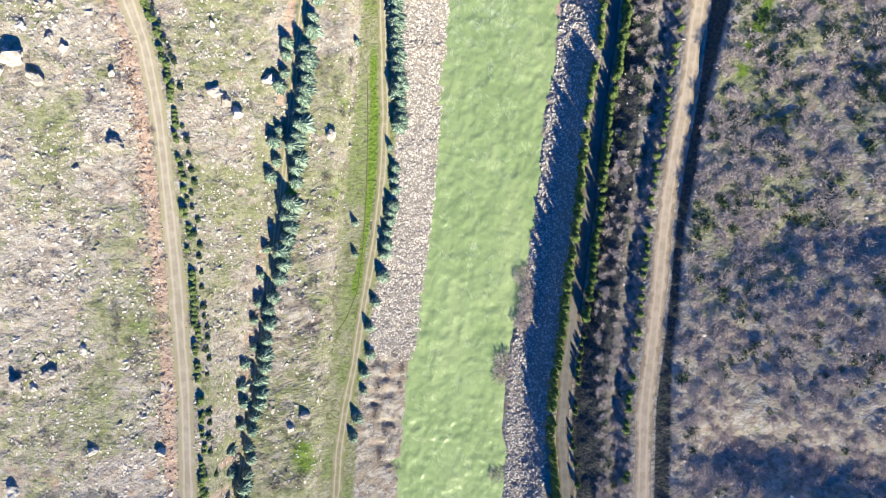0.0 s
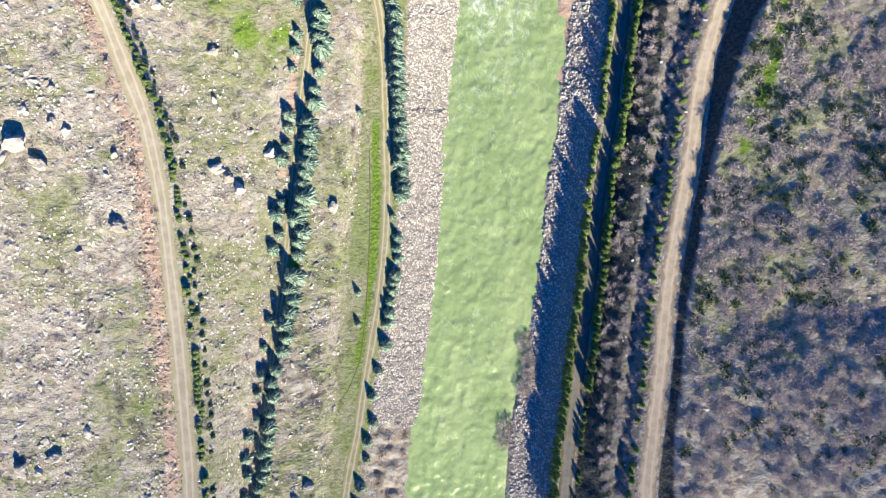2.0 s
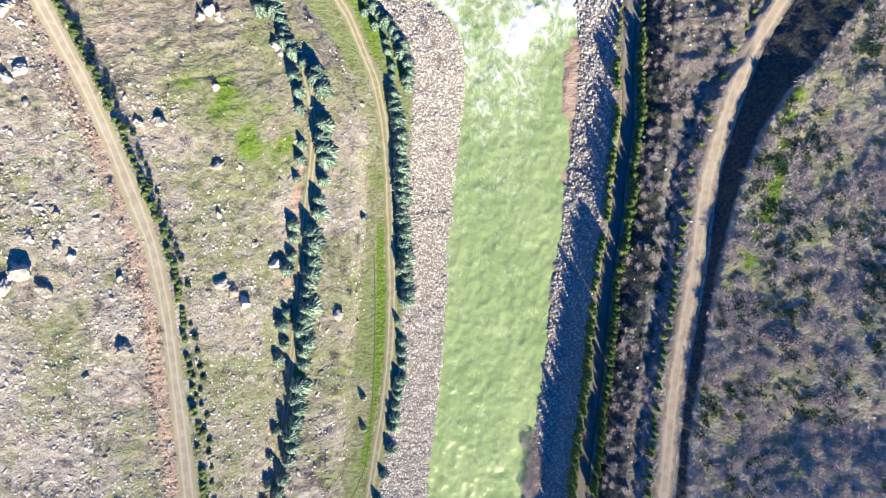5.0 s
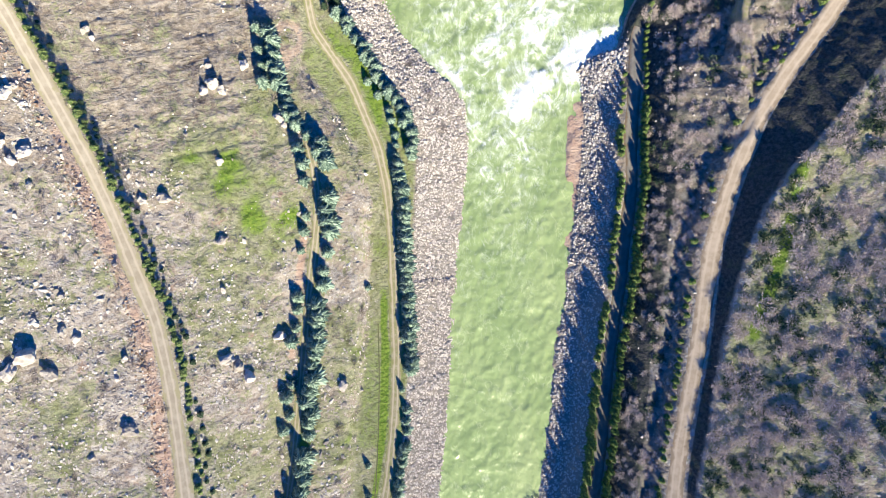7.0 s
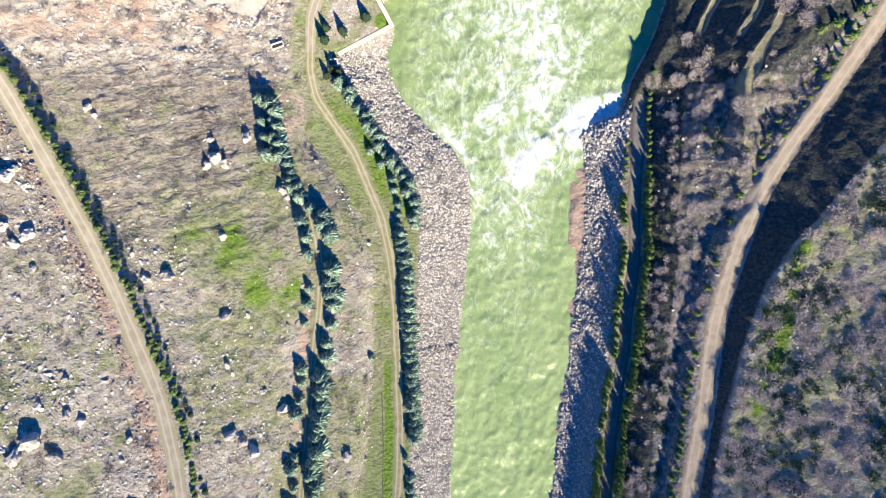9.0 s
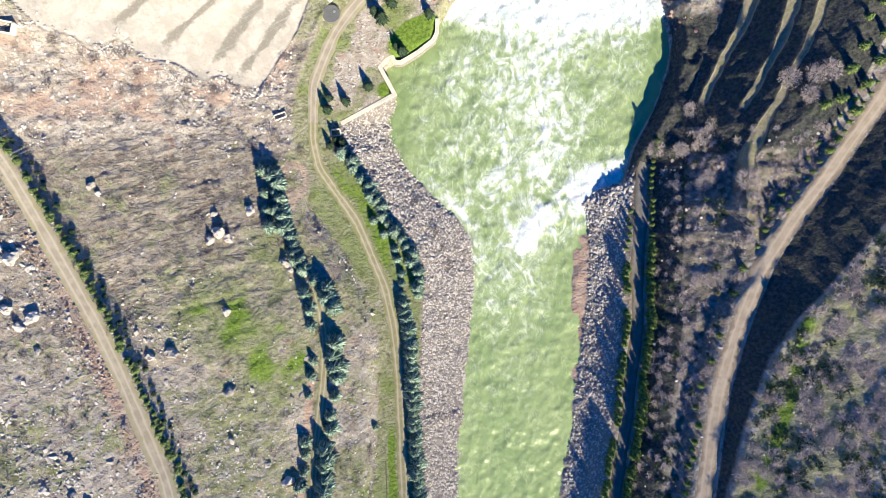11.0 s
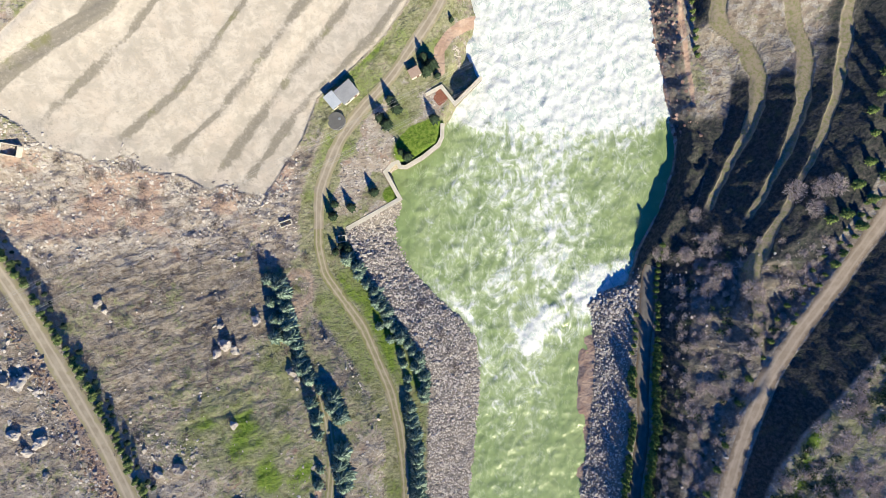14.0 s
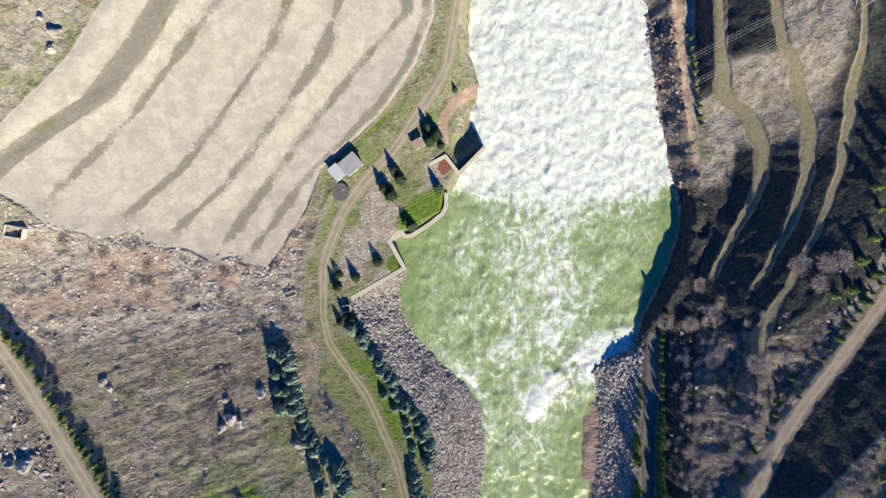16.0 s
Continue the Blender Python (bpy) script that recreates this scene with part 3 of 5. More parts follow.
M_GROUND = ground_material()
M_WATER = water_material()
M_DIRT = road_material("pale_dirt_road", (0.35, 0.305, 0.24), (0.45, 0.4, 0.325), (0.36, 0.33, 0.21))
M_DIRT_RIGHT = road_material("bare_dirt_road", (0.4, 0.33, 0.255), (0.5, 0.42, 0.34), (0.3, 0.24, 0.18), 0.4)
M_TRACK = road_material("two_rut_track", (0.32, 0.285, 0.19), (0.43, 0.385, 0.29), (0.27, 0.275, 0.12), 0.7, 0.8)
M_PAVED = road_material("worn_grey_road", (0.2, 0.185, 0.17), (0.27, 0.25, 0.23), (0.2, 0.155, 0.11), 0.2)
M_DITCH = speckled("dark_damp_soil", (0.09, 0.1, 0.045), (0.2, 0.2, 0.1), 1.0)
M_RIPRAP = speckled("broken_limestone", (0.37, 0.33, 0.3), (0.69, 0.64, 0.595), 1.6, 0.9, True, 0.9)
M_STONE = speckled("loose_limestone", (0.42, 0.375, 0.33), (0.7, 0.65, 0.6), 1.8, 0.9, True, 0.9)
M_SINGLE = speckled("single_limestone", (0.34, 0.3, 0.27), (0.67, 0.615, 0.56), 1.6, 0.9, False, 0.9)
M_BOULDER = speckled("weathered_boulder", (0.36, 0.32, 0.285), (0.66, 0.61, 0.56), 1.6, 0.9, False, 0.3, 0.6)
M_REDROCK = speckled("red_rock", (0.2, 0.125, 0.11), (0.52, 0.37, 0.315), 2.0, 0.9, True, 0.7, 0.6)
M_OCHRE = speckled("ochre_rock", (0.27, 0.185, 0.13), (0.56, 0.45, 0.36), 1.8, 0.9, True, 0.8, 0.5)
M_NEEDLE = speckled("grey_green_needles", (0.08, 0.125, 0.1), (0.3, 0.385, 0.3), 1.4, 0.75, True, 0.7, 0.1)
M_LIME = speckled("yellow_green_foliage", (0.06, 0.1, 0.03), (0.21, 0.27, 0.07), 1.2, 0.75, True, 0.8, 0.1)
M_HEDGE = speckled("olive_hedge_leaves", (0.065, 0.1, 0.035), (0.21, 0.26, 0.08), 1.2, 0.75, True, 0.8, 0.1)
M_DARKGREEN = speckled("dark_green_needles", (0.016, 0.032, 0.02), (0.055, 0.085, 0.045), 1.2, 0.75, True, 0.6, 0.1)
M_TWIG = speckled("bare_grey_twigs", (0.52, 0.45, 0.42), (0.65, 0.575, 0.54), 4.0, 0.9, True, 0.2, 0.0)
M_BRUSH = speckled("mauve_brushwood", (0.17, 0.14, 0.135), (0.31, 0.27, 0.255), 4.0, 0.9, True, 0.4, 0.0)
M_SCRUB = speckled("olive_scrub", (0.035, 0.065, 0.04), (0.13, 0.17, 0.08), 2.5, 0.9, True, 0.9, 0.0)
M_BARK = speckled("brown_bark", (0.07, 0.05, 0.035), (0.16, 0.12, 0.09), 0.5)
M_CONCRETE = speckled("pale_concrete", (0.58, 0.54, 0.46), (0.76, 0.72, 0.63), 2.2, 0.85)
M_CONCRETE_DARK = speckled("dark_concrete", (0.16, 0.145, 0.12), (0.34, 0.31, 0.27), 2.0, 0.9)
M_ROOF = speckled("grey_sheet_roof", (0.34, 0.345, 0.36), (0.46, 0.465, 0.48), 2.0, 0.45, metal=0.3)
M_ROOF_PALE = speckled("white_sheet_roof", (0.5, 0.54, 0.6), (0.62, 0.65, 0.7), 2.0, 0.4, metal=0.2)
M_PLASTER = speckled("off_white_plaster", (0.45, 0.42, 0.37), (0.6, 0.57, 0.52), 1.5)
M_PINK = speckled("pinkish_flat_roof", (0.4, 0.3, 0.245), (0.5, 0.39, 0.33), 1.2)
M_BRICK = speckled("brick_red_paving", (0.24, 0.1, 0.065), (0.34, 0.16, 0.11), 1.2)
M_PAD = speckled("dark_grey_slab", (0.13, 0.13, 0.135), (0.19, 0.19, 0.19), 1.2)
M_STEEL = speckled("galvanised_steel", (0.4, 0.42, 0.42), (0.55, 0.57, 0.56), 1.0, 0.5, metal=0.6)
M_WIRE = speckled("aluminium_wire", (0.4, 0.4, 0.4), (0.5, 0.5, 0.5), 3.0, 0.5, metal=0.3)
M_GLASS = speckled("dark_window", (0.02, 0.025, 0.03), (0.04, 0.05, 0.06), 1.0, 0.15)
M_DOOR = speckled("brown_door", (0.1, 0.06, 0.04), (0.16, 0.1, 0.07), 0.6)


# ---- building blocks ----
def mesh_of(name, verts, faces, material, smooth=False):
    me = bpy.data.meshes.new(name)
    me.from_pydata([tuple(v) for v in verts], [], [tuple(f) for f in faces])
    me.materials.append(material)
    if smooth:
        me.shade_smooth()
    me.update()
    return me


def big_mesh(name, verts, faces, material, smooth=False):
    """A mesh from arrays: verts (n, 3), faces (m, 3) or (m, 4)."""
    me = bpy.data.meshes.new(name)
    k = faces.shape[1]
    me.vertices.add(len(verts))
    me.vertices.foreach_set("co", np.ascontiguousarray(verts, dtype=np.float32).ravel())
    me.loops.add(faces.size)
    me.loops.foreach_set("vertex_index", np.ascontiguousarray(faces, dtype=np.int32).ravel())
    me.polygons.add(len(faces))
    me.polygons.foreach_set("loop_start", np.arange(0, faces.size, k, dtype=np.int32))
    me.polygons.foreach_set("use_smooth", np.full(len(faces), smooth))
    me.materials.append(material)
    me.update(calc_edges=True)
    return me


def attr(me, name, values, kind="FLOAT"):
    a = me.attributes.new(name, kind, "POINT")
    a.data.foreach_set("value" if kind == "FLOAT" else "color", np.ascontiguousarray(values, dtype=np.float32).ravel())


def grid_faces(rows, cols, keep=None):
    i = np.arange(rows * cols).reshape(rows, cols)
    q = np.stack([i[:-1, :-1], i[:-1, 1:], i[1:, 1:], i[1:, :-1]], -1)
    return q[keep] if keep is not None else q.reshape(-1, 4)


def part(name, data, parent, label="", at=None):
    """One mesh object under a thing or a part. data: a mesh, or a bmesh with its material."""
    if isinstance(data, tuple):
        bm, material = data
        me = bpy.data.meshes.new(name)
        bm.to_mesh(me)
        bm.free()
        me.materials.append(material)
        data = me
    ob = new(name, data)
    ob.parent = parent
    if at is not None:
        ob.matrix_basis = at
    return tagged(ob, label)


def thing(name, label, category, group="", at=None, kind=""):
    ob = new(name)
    ob.empty_display_size = 0.5
    if at is not None:
        ob.matrix_basis = at
    return tagged(ob, label, category, group, kind)


def block(sx, sy, sz, bevel=0.03, at=(0, 0, 0)):
    """A bevelled block with its base at at."""
    bm = bmesh.new()
    bmesh.ops.create_cube(bm, size=1)
    bmesh.ops.scale(bm, vec=(sx, sy, sz), verts=bm.verts)
    bmesh.ops.translate(bm, vec=(at[0], at[1], at[2] + sz / 2), verts=bm.verts)
    if bevel:
        bmesh.ops.bevel(bm, geom=list(bm.edges), offset=bevel, segments=1, affect="EDGES")
    return bm


def outer(a, b, step0=0.5):
    """Coordinates from a to b at a fine step, and on outwards to the horizon."""
    core = np.arange(a, b + 1e-6, step0)
    go, s = [], step0
    while sum(go) < 2600:
        s *= 1.35
        go.append(s)
    run = np.cumsum(go)
    return np.concatenate([(a - run)[::-1], core, b + run])


# ---- ground ----
grass = np.zeros_like(PX)
patch = fbm(PX, PY, 16, 4, 81)
south = 1 - step(70, 105, PY + 0.3 * (PX + 80))
grass += left_hill * (0.17 + 0.25 * south + 1.4 * (patch - 0.5) + 0.9 * (fbm(PX, PY, 5, 3, 85) - 0.5))
lush = np.exp(-(((PX + 57 + 0.15 * (PY - 88)) / 15) ** 2 + ((PY - 88) / 22) ** 2) * 0.8)
grass += left_hill * 0.34 * np.clip(1.8 * lush, 0, 1) + left_hill * 0.6 * lush * step(0.28, 0.5, fbm(PX, PY, 7, 3, 82))
grass += shelf_mask * (0.86 + 0.25 * step(0.35, 0.6, fbm(PX, PY, 9, 3, 83)))
grass += shelf_mask * 0.2 * step(2.2, 3.2, side(RIVER_ROAD)) * reach(100, 140)
grass += shelf_mask * 0.45 * band(RIVER_ROAD, -4.2, -2.3, 0.5) * reach(-12, 58)
verge = step(0, 1.2, PX - FACE_LINES[-1][0][:, None]) * (1 - step(-1, 1, side(RIVER_ROAD + 2))) * step(168, 178, PY)
grass = np.maximum(grass, verge * (0.6 + 0.4 * fbm(PX, PY, 6, 3, 86)))
la, lb = 0.8 * (PX + 11.8) + 0.6 * (PY - 173.2), -0.6 * (PX + 11.8) + 0.8 * (PY - 173.2)
lawn = 1 - step(0.8, 1.1, np.sqrt((la / 10.5) ** 2 + (lb / 5.2) ** 2) + 0.25 * (fbm(PX, PY, 4, 3, 90) - 0.5))
lawn = np.maximum(lawn, 1 - step(2.2, 3.6, np.hypot(PX + 20, PY - 157.5)))
grass = np.maximum(grass, 1.4 * lawn)
between_tracks = step(0, 2, side(UPPER_TRACK)) * (1 - step(-2, 0, side(SHELF)))
grass += between_tracks * (0.02 + 0.28 * step(0.42, 0.6, fbm(PX, PY, 10, 3, 92))) * (1 - step(100, 125, PY))
grass += right_hill * (0.2 + 0.24 * step(-25, 15, PY) + 0.4 * step(0.4, 0.62, patch) * reach(-20, 110))
strip = np.interp(PY[:, 0], [44, 48, 58, 75, 95, 100], [79, 79.9, 83.2, 87.9, 91, 92])
grass += right_hill * 0.9 * np.exp(-((PX - strip[:, None]) / 1.7) ** 2) * reach(46, 98)
b1_green = np.exp(-((PX - 69.6) / 3.0) ** 2 - ((PY - 189) / 5.5) ** 2)
grass += 0.7 * b1_green + 0.5 * terrace * step(205, 215, PY) * step(0.4, 0.6, fbm(PX, PY, 5, 3, 93))
grass += (1 - left_hill - shelf_mask).clip(0, 1) * 0.12 * step(60, 70, PX) * reach(190, 300)
bare_spots = shelf_mask * step(148, 152, PY) * step(0.42, 0.58, fbm(PX, PY, 8, 3, 84)) * (1 - lawn)
bare_spots = bare_spots * step(0, 2, side(RIVER_ROAD + 2.5)) * (1 - 0.8 * step(184, 190, PY))
grass -= 0.8 * bare_spots
beyond = left_hill * step(176, 186, PY)
grass += beyond * (0.25 + 0.5 * (fbm(PX, PY, 10, 3, 89) - 0.4))
scree_band = left_hill * reach(140, 172, 5) * step(-122, -116, PX) * (1 - step(-50, -44, PX))
grass *= 1 - 0.8 * scree_band
stones_low = left_hill * step(-2, 2, side(drop_x)) * (1 - step(-4, 0, side(UPPER_TRACK))) * (1 - step(96, 120, PY))
stones_up = left_hill * (1 - step(-5, -4, side(LEFT_ROAD)))
rubble = np.clip(0.35 * left_hill + 0.6 * stones_low + 0.45 * stones_up + scree_band + 0.5 * beyond + 0.9 * bare_spots + 0.3 * right_hill, 0, 1)
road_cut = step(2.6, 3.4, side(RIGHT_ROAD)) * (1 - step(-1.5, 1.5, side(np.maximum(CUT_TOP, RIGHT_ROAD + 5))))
# brown: scrub soil, plus shade painted on cut bank, scarp and right face
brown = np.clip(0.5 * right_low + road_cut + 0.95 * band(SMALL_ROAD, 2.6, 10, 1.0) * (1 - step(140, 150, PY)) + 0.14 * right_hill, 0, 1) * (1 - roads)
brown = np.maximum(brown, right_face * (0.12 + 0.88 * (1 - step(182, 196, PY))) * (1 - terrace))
# shade as colour: bank strip by the basin, then the face's far side
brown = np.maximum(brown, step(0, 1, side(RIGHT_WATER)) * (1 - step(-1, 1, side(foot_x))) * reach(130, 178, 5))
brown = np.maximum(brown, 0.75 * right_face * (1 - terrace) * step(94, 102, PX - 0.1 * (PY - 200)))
# dark strips painted for the shade on the northern faces
steep_shade = step(-0.6, 0.4, side(foot_x)) * (1 - step(-1.4, -0.6, side(BERM_LINES[0][0]))) * step(200, 208, PY)
steep_shade = np.maximum(steep_shade, step(2.0, 2.8, side(BERM_LINES[0][0])) * (1 - step(-1.4, -0.4, side(BERM_LINES[1][0]))) * step(209, 216, PY))
brown = np.maximum(brown, 0.95 * steep_shade)
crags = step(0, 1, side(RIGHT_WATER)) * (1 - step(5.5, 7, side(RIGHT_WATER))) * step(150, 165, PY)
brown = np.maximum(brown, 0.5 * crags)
# shade round the berms' lower ends, put into the soil colour
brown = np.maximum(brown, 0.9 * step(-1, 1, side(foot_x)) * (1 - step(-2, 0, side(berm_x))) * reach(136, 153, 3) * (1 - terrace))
sand = np.zeros_like(PX)
sand += step(-0.6, 0.2, side(RIGHT_WATER)) * (1 - step(-0.4, 0.8, side(RIGHT_WATER + SAND))) * reach(66, 123, 5)
sand += 0.35 * step(-0.5, 0.5, side(LEFT_BANK + 3)) * (1 - step(0, 1, side(LEFT_WATER))) * (1 - step(-40, -30, PY))
sand += (1 - 0.75 * crags) * step(-1, 0, side(RIGHT_WATER)) * (1 - step(-1, 1, side(SMALL_ROAD + 1))) * step(172, 186, PY)
sand += step(-5, -3, side(LEFT_BANK)) * (1 - step(0, 1, side(LEFT_WATER))) * step(190, 196, PY) * (1 - step(212, 220, PY))
sand += 0.8 * band(LEFT_ROAD, -5.4, -2.2, 1.2) * (1 - step(110, 140, PY)) * (0.35 + fbm(PX, PY, 8, 3, 87))
sand += 0.7 * band(UPPER_TRACK, -4.5, -2.0, 0.7) * (1 - step(100, 120, PY)) * step(0.4, 0.6, fbm(PX, PY, 9, 3, 94))
sand += 0.6 * scree_band * step(0.42, 0.62, fbm(PX, PY, 6, 5, 88)) * reach(146, 175)
sand += 0.34 * right_low * reach(86, 142, 6) * step(0.55, 0.75, ledges)
ring = np.hypot((PX + 46.6) / 1.0, (PY - 131.2) / 1.35)
turning = (1 - step(0.7, 1.5, np.abs(ring - 3.4))) * step(-51, -49.5, PX) * (1 - step(-43.5, -42, PX))
turning = np.maximum(turning, 1 - step(1.4, 2.2, np.hypot((PX + 47.5) / 1.2, (PY - 125.5) / 2.0)))
sand = np.maximum(sand, 0.5 * turning)
grass = np.maximum(grass * (1 - turning), 1.0 * np.exp(-((PX + 46) / 5) ** 2 - ((PY - 138) / 2.0) ** 2))
PATH = [(-5.2, 193), (-5.2, 198.9), (-2.2, 203.1), (1.6, 206.1), (5.6, 208.4)]
path = np.full_like(PX, 99.0)
for (xa, ya), (xb, yb) in zip(PATH[:-1], PATH[1:]):
    u = np.clip(((PX - xa) * (xb - xa) + (PY - ya) * (yb - ya)) / ((xb - xa) ** 2 + (yb - ya) ** 2), 0, 1)
    path = np.minimum(path, np.hypot(PX - xa - u * (xb - xa), PY - ya - u * (yb - ya)))
sand = np.maximum(sand * (1 - reach(192, 224) * (PX < 20)), 1 - step(1.1, 1.9, path))
grass = np.where((PX < 12) & (PY > 168) & (path > 1.6) & (left_hill + face_mask < 0.5), np.maximum(grass, 0.62 + 0.5 * (fbm(PX, PY, 7, 3, 95) - 0.5) - 0.5 * bare_spots), grass)
bed = np.maximum(riprap_left, riprap_right)
zone_a = np.stack([grass.clip(0, 1.4), rubble, face_mask, berm_mask], -1)
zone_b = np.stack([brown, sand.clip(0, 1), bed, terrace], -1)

gx, gy = outer(-126, 124), outer(-74, 242)
mx, my = np.meshgrid(gx, gy)
mz = ground_z(mx, my)
far = np.maximum(np.abs(mx) - 165, 0)
away = np.clip(np.maximum(np.maximum(np.abs(mx) - 126, my - 244), -76 - my) / 10, 0, 1)
plain = sample(H0, mx, my)
plain = plain + np.where(np.abs(mx) > 75, 1, 0) * 3.0 * (fbm(mx, my, 26, 5, 131) - 0.5)
mz = mz * (1 - away) + plain * away
mz = mz + np.minimum(far * 0.12, 40) * (np.abs(mx) > 165)
me = big_mesh("ground", np.stack([mx, my, mz], -1).reshape(-1, 3), grid_faces(len(gy), len(gx)), M_GROUND, True)
dry = np.clip(step(60, 125, PY) * (1 - step(140, 152, PY) * (1 - left_hill)) * (1 - step(168, 182, PY)) * (1 - scree_band) * (0.45 + 0.55 * left_hill) + 0.15 * right_face, 0, 1)
za, zb = sample(zone_a, mx, my), sample(zone_b, mx, my)
wild = away * (np.abs(mx) > 75)
za[..., 0] = za[..., 0] * (1 - wild) + wild * (0.3 + 1.1 * (fbm(mx, my, 18, 4, 132) - 0.5))
za[..., 1] = za[..., 1] * (1 - wild) + wild * 0.6 * fbm(mx, my, 22, 4, 133)
za[..., 2:] *= (1 - wild)[..., None]
zb = zb * (1 - wild)[..., None]
zb[..., 0] += wild * 0.4 * (mx > 0)
attr(me, "zone_a", za.reshape(-1, 4), "FLOAT_COLOR")
attr(me, "dry", (sample(dry, mx, my) * (1 - wild)).reshape(-1))
attr(me, "beds", (sample(bedded * rough, mx, my) * (1 - wild)).reshape(-1))
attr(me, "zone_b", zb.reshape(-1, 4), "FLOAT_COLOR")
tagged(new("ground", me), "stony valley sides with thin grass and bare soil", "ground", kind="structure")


def ribbon(name, line, y0, y1, half, material, label, lift=0.1, category="road"):
    y = np.arange(y0, y1, 1.0)
    x = line_at(line, y)
    dx, dy = np.gradient(x), np.gradient(y)
    s = np.hypot(dx, dy)
    nx, ny = dy / s, -dx / s
    f = np.linspace(-1, 1, 9)
    wob = 1 + 0.55 * (fbm(x, y, 7, 4, 91)[:, None] - 0.5)
    vx, vy = x[:, None] + nx[:, None] * f * half * wob, y[:, None] + ny[:, None] * f * half * wob
    vz = ground_z(vx, vy) + lift * (1 - 0.9 * np.abs(f) ** 6)
    me = big_mesh(name, np.stack([vx, vy, vz], -1).reshape(-1, 3), grid_faces(len(y), 9), material, True)
    attr(me, "across", np.tile(f, len(y)))
    return tagged(new(name, me), label, category, kind="structure")


ribbon("road_1", LEFT_ROAD, -105, 270, 2.15, M_DIRT, "pale dirt road cut into the hillside")
ribbon("road_2", RIVER_ROAD, -105, 149, 1.55, M_TRACK, "two-rut farm track with a grassy middle")
ribbon("road_6", RIVER_ROAD, 148, 270, 1.75, M_DIRT, "braided dirt track past the house", 0.13)
ribbon("road_3", SMALL_ROAD, -105, 136, 1.9, M_PAVED, "narrow worn grey road above the riprap")
ribbon("road_4", RIGHT_ROAD, -105, 270, 2.35, M_DIRT_RIGHT, "wide bare dirt road below a dark cut bank")
ribbon("road_5", UPPER_TRACK, -105, 106, 1.2, M_TRACK, "overgrown track between two rows of trees")

DITCH = soften(course((-110, -35), (-40, -33), (-25, -31.6), (-20.7, -28.4), (-12.5, -25.1), (0.7, -23.4), (17, -22.4), (34, -21.9), (54, -22.1), (90, -22.6), (280, -22.6)), 2)
ribbon("ditch", DITCH, -24, 50, 0.17, M_DITCH, "thin dark drainage furrow across the grass", 0.05, "ditch")

# ---- water ----
wx, wy = np.arange(-30, 76, 0.5), np.concatenate([-92 - np.cumsum(1.3 ** np.arange(28))[::-1], np.arange(-92, 262, 0.5), 262 + np.cumsum(1.3 ** np.arange(28))])
ax, ay = np.meshgrid(wx, wy)
mid = (line_at(LEFT_WATER, ay) + line_at(RIGHT_WATER, ay)) / 2
heavy = step(171, 188, ay + 10 * (fbm(ax, ay, 9, 3, 101) - 0.5) + 0.1 * (30 - np.abs(ax - 33)))
# the standing wave: sharp on its upstream side, fading downstream
wave_y = np.interp(ax, [10, 14, 18.6, 32.6, 48.6, 56], [104, 111, 117.5, 129.5, 138, 141]) + 6.0 * (fbm(ax, ay, 5, 3, 105) - 0.5)
below = wave_y - ay
ridge = step(-2.0, 3.0, below) * (1 - step(4.0, 22.0, below)) * step(9, 24, ax) * (1 - step(48, 53, ax)) * np.clip(1.8 * fbm(ax + 0.4 * ay, ay - 0.4 * ax, 3.2, 4, 106) - 0.2, 0, 1.2)
tongue_x = np.interp(ay, [70, 89, 105, 117.5, 122, 128], [13.5, 11.4, 8.0, 4.6, 1.0, -5])
tongue = np.exp(-((ax - tongue_x) / np.interp(ay, [70, 90, 118, 126], [4.5, 3.0, 1.5, 1.0])) ** 2) * step(88, 113, ay) * (1 - step(122, 129, ay)) * (0.35 + 1.1 * fbm(ax, 0.22 * ay, 3, 4, 107))
middle = np.exp(-((ax - np.interp(ay, [110, 140, 180], [17, 21, 27])) / np.interp(ay, [110, 140, 180], [9, 13, 24])) ** 2)
churn = step(106, 124, ay) * (1 - heavy) * (0.4 + 0.6 * middle)
mouth = np.exp(-(((ax - 20) / 9) ** 2 + ((ay - 104) / 17) ** 2))
quiet = np.exp(-(((ax - 47) / 12) ** 2 + ((ay - 152) / 11) ** 2)) + np.exp(-((ax - line_at(RIGHT_WATER, ay)) / 6) ** 2) * (1 - step(112, 118, ay))
foam = 0.14 + 0.13 * step(0, 95, ay) + 0.27 * churn + 0.17 * mouth + 0.36 * ridge + 0.28 * tongue + 0.3 * np.exp(-((ax - 42) / 8) ** 2 - ((ay - 129) / 6) ** 2)
foam = np.clip(foam, 0, 0.95) * (1 - heavy) + 0.97 * heavy
foam *= 0.72 + 0.56 * fbm(ax, ay, 10, 3, 102)
calm_side = np.exp(-((line_at(RIGHT_WATER, ay) - ax) / 6) ** 2) * step(138, 146, ay) * (1 - step(172, 184, ay)) + np.exp(-((ax - line_at(LEFT_WATER, ay)) / 8) ** 2) * step(132, 142, ay) * (1 - step(172, 182, ay))
foam = np.clip(foam * (1 - 0.7 * np.clip(calm_side, 0, 1)) - 0.12 * np.clip(quiet, 0, 1) * (1 - heavy) * (1 - ridge), 0, 1)
stir = 0.5 + 0.25 * np.clip(foam, 0, 1)
az = stir * (2.4 * (0.15 - np.abs(fbm(ax, ay * 0.7, 4.2, 3, 103) - 0.5)) + 0.45 * (fbm(ax, ay, 1.3, 2, 104) - 0.5)) + 0.5 * ridge + 0.05
